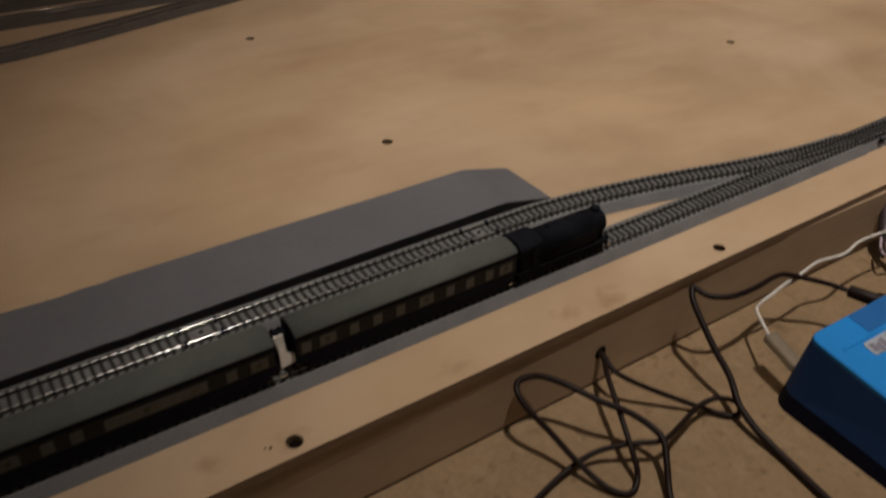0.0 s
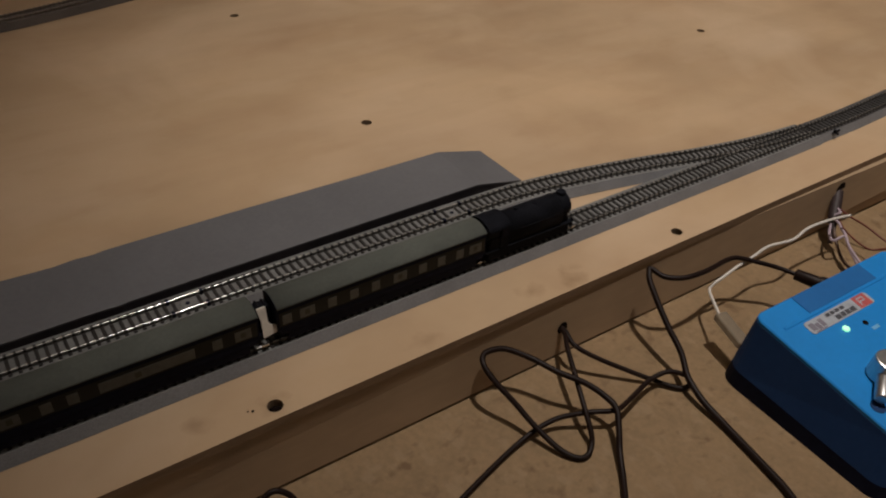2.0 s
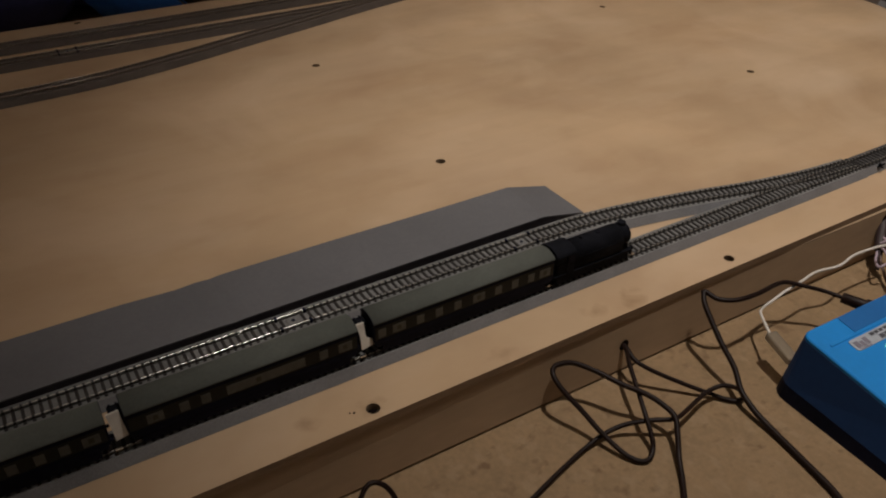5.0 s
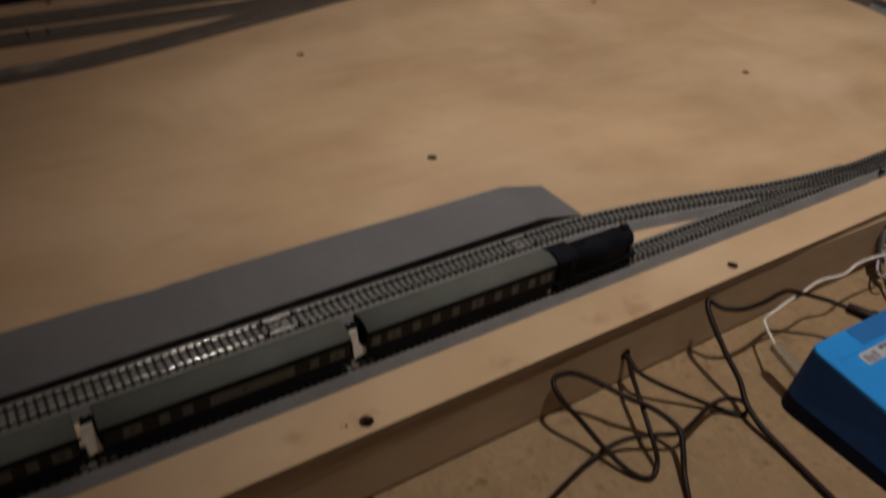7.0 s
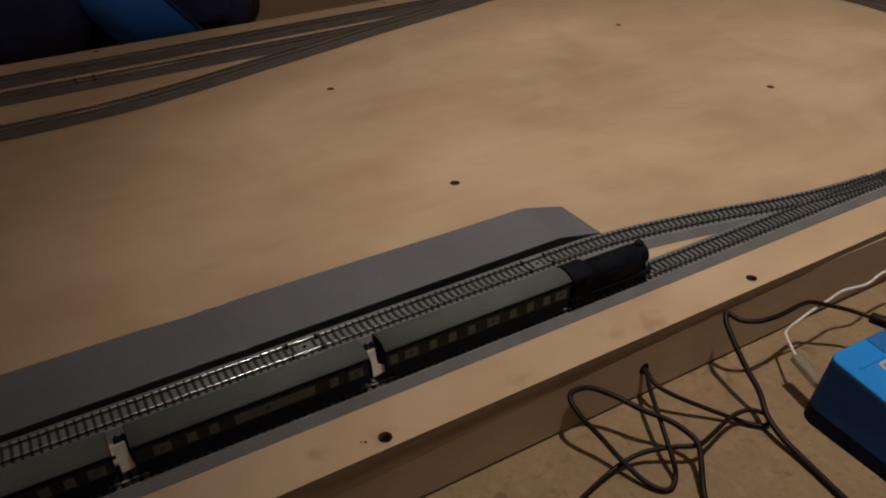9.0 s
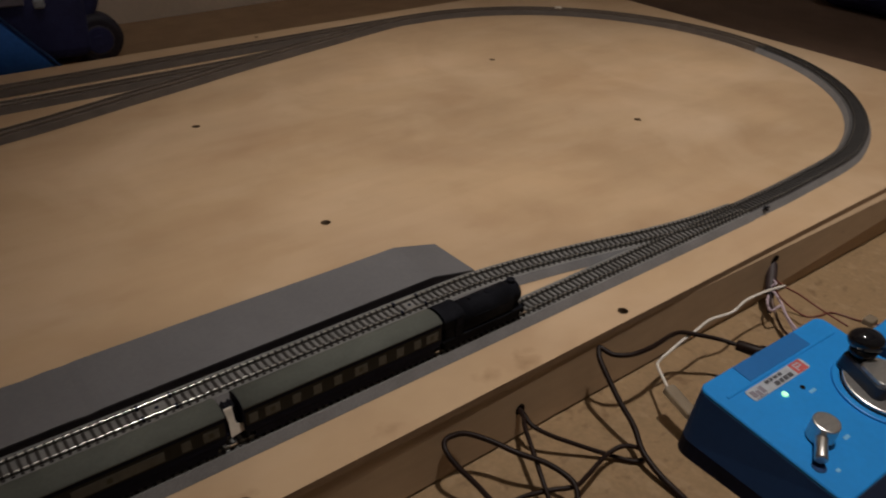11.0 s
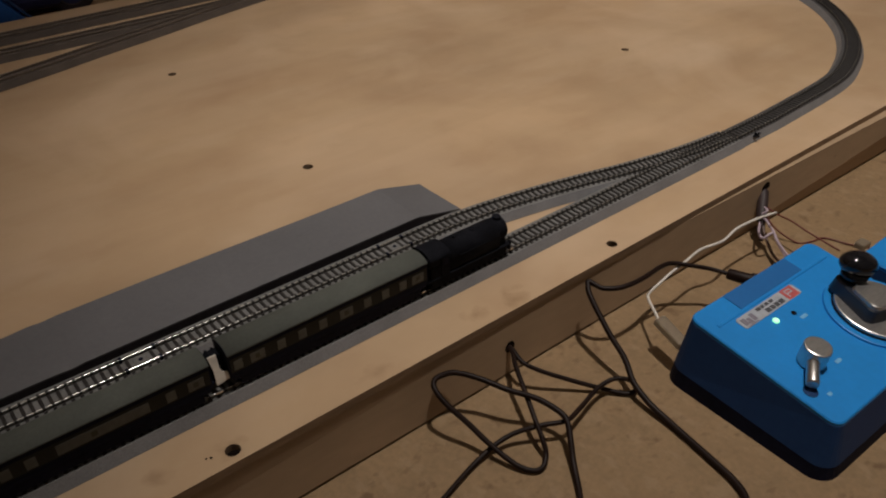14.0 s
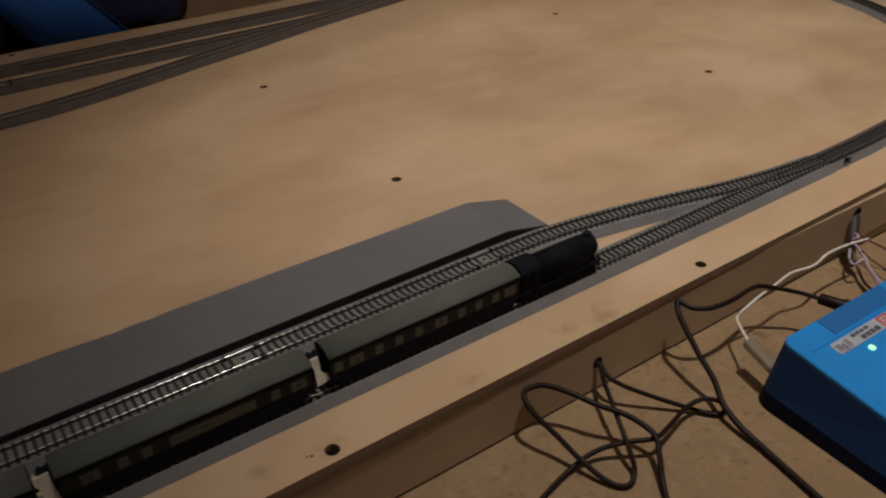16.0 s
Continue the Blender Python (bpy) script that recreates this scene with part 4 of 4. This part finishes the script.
    part("ball_knob", moved(bm, along @ pose(0.0020, 0.0146, 0.0160, -16, 14, 0)), GLOSS, arm, "glossy black ball knob", True)
    part("knob_stem", moved(cyl(0.0060, 0.0050, 0.0140, sides=24, r2=0.0070), along @ pose(0.0016, 0.0136, 0.0)), GLOSS, arm, "", True)
    return ob


controller((0.195, -0.0934, FLOOR), -0.8, True)
controller((0.3075, -0.1190, FLOOR), 1, False)


# ---- cables on the floor ----
def cable(name, points, r, mat, label, category="cable", group="loose cables", grow=0.0):
    ob = thing(name, label, category, group)
    part("cord", tube(points, r, sides=10, grow=grow), mat, ob, smooth=True)
    return ob


CR = 0.00119
cable("power_cable", [(0.1300, -0.034, -0.0208), (0.1294, -0.041, -0.0200), (0.1285, -0.049, -0.022), (0.134, -0.057, -0.0255), (0.144, -0.067, -0.030), (0.154, -0.077, -0.0338), (0.162, -0.0865, -0.0354), (0.1665, -0.0892, -0.0345), (0.168, -0.088, -0.032), (0.165, -0.085, -0.029), (0.159, -0.081, -0.0282), (0.149, -0.080, -0.0292), (0.133, -0.084, -0.0285), (0.121, -0.0865, -0.0268), (0.110, -0.081, -0.0272), (0.099, -0.075, -0.030), (0.088, -0.073, -0.0328), (0.076, -0.074, -0.0350), (0.060, -0.078, -0.0354), (0.043, -0.083, -0.0354), (0.014, -0.092, -0.0354), (-0.02, -0.100, -0.0354)], CR, CABLE, "black rubber cable tangled on the floor")
cable("power_cable", [(0.1296, -0.034, -0.0212), (0.1282, -0.042, -0.0200), (0.122, -0.051, -0.0192), (0.115, -0.065, -0.0212), (0.109, -0.078, -0.0245), (0.106, -0.087, -0.0298), (0.104, -0.091, -0.0335), (0.0995, -0.094, -0.0353), (0.0945, -0.093, -0.0353), (0.090, -0.086, -0.0340), (0.086, -0.073, -0.0292), (0.083, -0.062, -0.0235), (0.0790, -0.0515, -0.0170), (0.0782, -0.0443, -0.0130), (0.0808, -0.0404, -0.0117), (0.0858, -0.0400, -0.0116), (0.0925, -0.0420, -0.0126), (0.100, -0.050, -0.0150), (0.107, -0.062, -0.0174), (0.115, -0.072, -0.0200), (0.119, -0.081, -0.0224), (0.1192, -0.088, -0.0240), (0.115, -0.095, -0.0283), (0.110, -0.102, -0.0330), (0.103, -0.112, -0.0354), (0.092, -0.125, -0.0354), (0.070, -0.150, -0.0354), (0.040, -0.185, -0.0354)], CR, CABLE, "black rubber cable looped beside the frame", grow=0.25)
adapter = cable("adapter_cable", [(0.262, -0.0905, -0.0130), (0.2570, -0.0790, -0.0130), (0.2510, -0.0680, -0.0120), (0.2430, -0.0610, -0.0100), (0.2340, -0.0540, -0.0080), (0.2260, -0.0530, -0.0070), (0.2140, -0.0550, -0.0050), (0.2060, -0.0560, -0.0040), (0.1960, -0.0560, -0.0030), (0.1890, -0.0540, -0.0030), (0.1830, -0.0490, -0.0030), (0.1810, -0.0420, -0.0020), (0.1790, -0.0430, -0.0030), (0.1760, -0.0480, -0.0060), (0.1720, -0.0650, -0.0160), (0.1700, -0.0780, -0.0230), (0.1660, -0.0870, -0.0280), (0.1645, -0.0925, -0.0300), (0.1635, -0.101, -0.0325), (0.1632, -0.111, -0.0342), (0.162, -0.124, -0.0350), (0.160, -0.139, -0.0350), (0.158, -0.151, -0.0350), (0.1545, -0.1595, -0.0350), (0.148, -0.1645, -0.0350), (0.134, -0.171, -0.0350), (0.100, -0.190, -0.0350)], CR, CABLE, "black adapter cable plugged into the controller", grow=0.45)
plug = moved(cyl(0.0030, 0, 0.019, sides=18, r2=0.0036, bevel=0.0005), look((0.2555, -0.0750, -0.0130), (0.2630, -0.0960, -0.0128)) @ pose(0, 0, 0, 180))
part("plug", plug, CABLE, adapter, "black round plug", True)
part("plug_collar", moved(cyl(0.0042, 0.012, 0.021, sides=18, bevel=0.0004), look((0.2555, -0.0750, -0.0130), (0.2630, -0.0960, -0.0128)) @ pose(0, 0, 0, 180)), CABLE, adapter)
cable("power_cable", [(-0.050, -0.080, -0.0354), (-0.040, -0.062, -0.032), (-0.032, -0.054, -0.0235), (-0.026, -0.052, -0.0195), (-0.020, -0.055, -0.0225), (-0.017, -0.062, -0.030), (-0.015, -0.075, -0.0354), (-0.014, -0.095, -0.0354)], CR, CABLE, "black rubber cable arching off the floor")

white = cable("white_wire", [(0.3290, -0.0575, -0.0120), (0.311, -0.0558, -0.0100), (0.290, -0.0560, -0.0080), (0.273, -0.0585, -0.0080), (0.258, -0.0550, -0.0090), (0.244, -0.0560, -0.0100), (0.232, -0.0560, -0.0120), (0.222, -0.0560, -0.0150), (0.2155, -0.0555, -0.0178), (0.212, -0.0575, -0.0188), (0.206, -0.066, -0.0185), (0.2012, -0.073, -0.0180)], 0.0008, WHITE, "thin white wire running into the controller", "wire")
part("connector", moved(box(-0.0033, 0.0033, -0.0022, 0.0022, -0.020, 0.0, 0.0006), look((0.2012, -0.0730, -0.0180), (0.1965, -0.0945, -0.0205))), CLEAR, white, "milky plastic connector")
RW = 0.00055
cable("thin_wire", [(0.347, -0.036, -0.0150), (0.342, -0.044, -0.0185), (0.340, -0.052, -0.0195), (0.337, -0.064, -0.0180), (0.335, -0.078, -0.0190), (0.333, -0.098, -0.0200)], RW, RED_WIRE, "thin dark red wire from the frame", "wire")
cable("thin_wire", [(0.348, -0.036, -0.0160), (0.338, -0.046, -0.0200), (0.328, -0.053, -0.0260), (0.324, -0.059, -0.0300), (0.318, -0.068, -0.0330), (0.311, -0.079, -0.0310), (0.303, -0.090, -0.0260)], 0.0009, BROWN_WIRE, "thin brown wire by the hole", "wire")
cable("thin_wire", [(0.332, -0.047, -0.0215), (0.330, -0.052, -0.0205), (0.327, -0.057, -0.0215), (0.3215, -0.0625, -0.0200), (0.3160, -0.0690, -0.0215), (0.3090, -0.0810, -0.0225), (0.304, -0.092, -0.0220)], 0.0008, LILAC, "thin lilac wire by the hole", "wire")
cable("thin_wire", [(0.331, -0.048, -0.0230), (0.3275, -0.0500, -0.0245), (0.320, -0.0545, -0.0240), (0.3155, -0.0600, -0.0235), (0.3205, -0.0630, -0.0205), (0.3175, -0.0700, -0.0245), (0.3080, -0.0840, -0.0265), (0.299, -0.092, -0.0260)], 0.0008, LILAC, "thin pale pink wire", "wire")
cable("thin_wire", [(0.347, -0.036, -0.0180), (0.342, -0.050, -0.0290), (0.346, -0.066, -0.0362), (0.354, -0.072, -0.0362), (0.364, -0.075, -0.0362), (0.369, -0.088, -0.0362), (0.371, -0.103, -0.0330)], RW, RED_WIRE, "thin red wire lying on the floor", "wire")
wrap = thing("wire_bundle", "dark taped bundle of wires at the frame hole", "wires", at=(0.3400, -0.0420, -0.0175))
part("tape", tube([(0.0075, 0.0050, 0.0040), (0.0020, 0.0010, 0.0010), (-0.0040, -0.0030, -0.0020), (-0.0090, -0.0070, -0.0050)], 0.0034, steps=4), DARK_TAPE, wrap, "dark tape", True)
part("wire_end", tube([(-0.0085, -0.0065, -0.0045), (-0.0120, -0.0100, -0.0100), (-0.0150, -0.0125, -0.0150)], 0.0015, steps=4), DARK_TAPE, wrap, "dark loose wire ends", True)
part("wire_loop", tube([(-0.0030, -0.0030, 0.0005), (-0.0065, -0.0075, 0.0010), (-0.0085, -0.0045, -0.0030), (-0.0060, -0.0060, -0.0055)], 0.0008, steps=5), LILAC, wrap, "lilac wire loop", True)
socket = thing("wire_connector", "small milky plastic wire connector beside the controllers", "connector", at=(0.349, -0.103, -0.020))
part("housing", box(-0.004, 0.004, -0.003, 0.003, -0.002, 0.002, 0.0006), CLEAR, socket)

# ---- things on the floor behind the board ----
case = thing("wheeled_case", "dark wheeled case with a silver latch behind the board", "case", at=(0.10, 0.72, FLOOR))
part("shell", moved(box(-0.13, 0.045, -0.05, 0.06, 0.012, 0.15, 0.012, 3), pose(0, 0, 0, 0, 0, -10)), CASE, case)
part("seam", moved(box(-0.131, 0.046, -0.0512, 0.0612, 0.088, 0.091, 0.001), pose(0, 0, 0, 0, 0, -10)), LABEL_MARK, case, "dull silver seam strip")
part("latch", moved(box(-0.004, 0.007, -0.0560, -0.0505, 0.070, 0.080, 0.002), pose(0, 0, 0, 0, 0, -10)), LABEL, case, "small silver latch")
part("strap", moved(box(-0.060, -0.012, -0.0545, -0.0508, 0.074, 0.086, 0.0015), pose(0, 0, 0, 0, 0, -10)), LABEL_MARK, case, "worn grey strap")
WHEEL_AT = (0.0470, -0.0340, 0.0275, 90, 0, -4)
bm = cyl(0.0270, -0.015, 0.015, sides=48, bevel=0.006)
wheel = part("wheel", moved(bm, pose(*WHEEL_AT)), TYRE, case, "black rubber wheel", True)
part("hub", moved(joined(cyl(0.0150, -0.016, 0.0165, sides=36, bevel=0.002), cyl(0.0060, 0.016, 0.0185, sides=24, bevel=0.0010)), pose(*WHEEL_AT)), CASE, wheel)
part("hub_ring", moved(cyl(0.0165, 0.0140, 0.0158, sides=36, r2=0.0158), pose(*WHEEL_AT)), RING, wheel, "dull grey ring round the hub")
part("wheel_guard", moved(cyl(0.0350, -0.014, 0.014, sides=40, bevel=0.007), pose(0.0230, -0.0240, 0.0740, 90, 0, -4)), CASE, case)
part("buckle", moved(box(-0.052, -0.046, -0.0552, -0.0508, 0.094, 0.112, 0.0015), pose(0, 0, 0, 0, 0, -10)), LABEL, case, "small silver buckle")
part("trim", moved(box(-0.046, 0.002, -0.0535, -0.0508, 0.109, 0.112, 0.0008), pose(0, 0, 0, 0, 0, -10)), LABEL_MARK, case, "pale edge trim")

def blue_tub():
    """A long rounded blue plastic shell leaning over to one side: a smooth front that turns away along one edge."""
    ob = thing("blue_panel", "blue rounded plastic panel leaning beside a dark case", "panel", at=(0.104, 0.630, FLOOR))
    front = [(0.0, 0.010), (0.0, -0.012), (-0.003, -0.016), (-0.056, -0.0165), (-0.070, -0.0130), (-0.080, -0.002), (-0.086, 0.016), (-0.088, 0.040), (-0.070, 0.046), (-0.004, 0.016)]
    bm = bmesh.new()
    ends = []
    for h in (0.002, 0.06, 0.12, 0.26):
        ends.append([bm.verts.new((x - 0.83 * h, y + 0.35 * h, h)) for x, y in front])
    k = len(front)
    for a, c in zip(ends, ends[1:]):
        for i in range(k):
            bm.faces.new((a[i], a[(i + 1) % k], c[(i + 1) % k], c[i]))
    bm.faces.new(ends[0][::-1])
    bm.faces.new(ends[-1])
    part("sheet", bm, CRATE, ob, smooth=True)
    part("edge_strip", moved(box(-0.0015, 0.0015, -0.013, 0.010, 0, 0.18, 0.0006), Matrix(((1, 0, -0.83, 0.0022), (0, 1, 0.35, 0), (0, 0, 1, 0.002), (0, 0, 0, 1)))), NAVY_SHADE, ob, "dark rim along the edge")
    return ob


blue_tub()
def dark_lump(at, x0, x1, y0, y1, high, label, flap):
    """A slumped dark shape with bulging sides."""
    ob = thing("dark_lump", label, "bag", at=at)
    bm = box(x0, x1, y0, y1, 0.0, high, 0.045, 5)
    for v in bm.verts:
        v.co.x += 0.010 * math.sin(31 * v.co.z + 9 * v.co.x)
        v.co.y += 0.006 * math.sin(23 * v.co.x + 40 * v.co.z)
    part("body", bm, CASE, ob, smooth=True)
    if flap:
        part("flap", moved(box(x0 + 0.02, x1 - 0.02, -0.004, 0.004, -0.05, 0.05, 0.003, 2), pose(0, y0 - 0.003, high - 0.075, -6)), TYRE, ob, "black flap on the dark shape")
    return ob


# added shape that fills the darkness left of the blue panel
dark_lump((-0.12, 0.69, FLOOR), -0.22, 0.10, -0.055, 0.09, 0.26, "added dark shape filling the dark area behind the board", True)
dark_lump((1.20, 0.28, FLOOR + 0.003), -0.12, 0.16, -0.24, 0.12, 0.22, "dark navy object on the floor beyond the board", False)
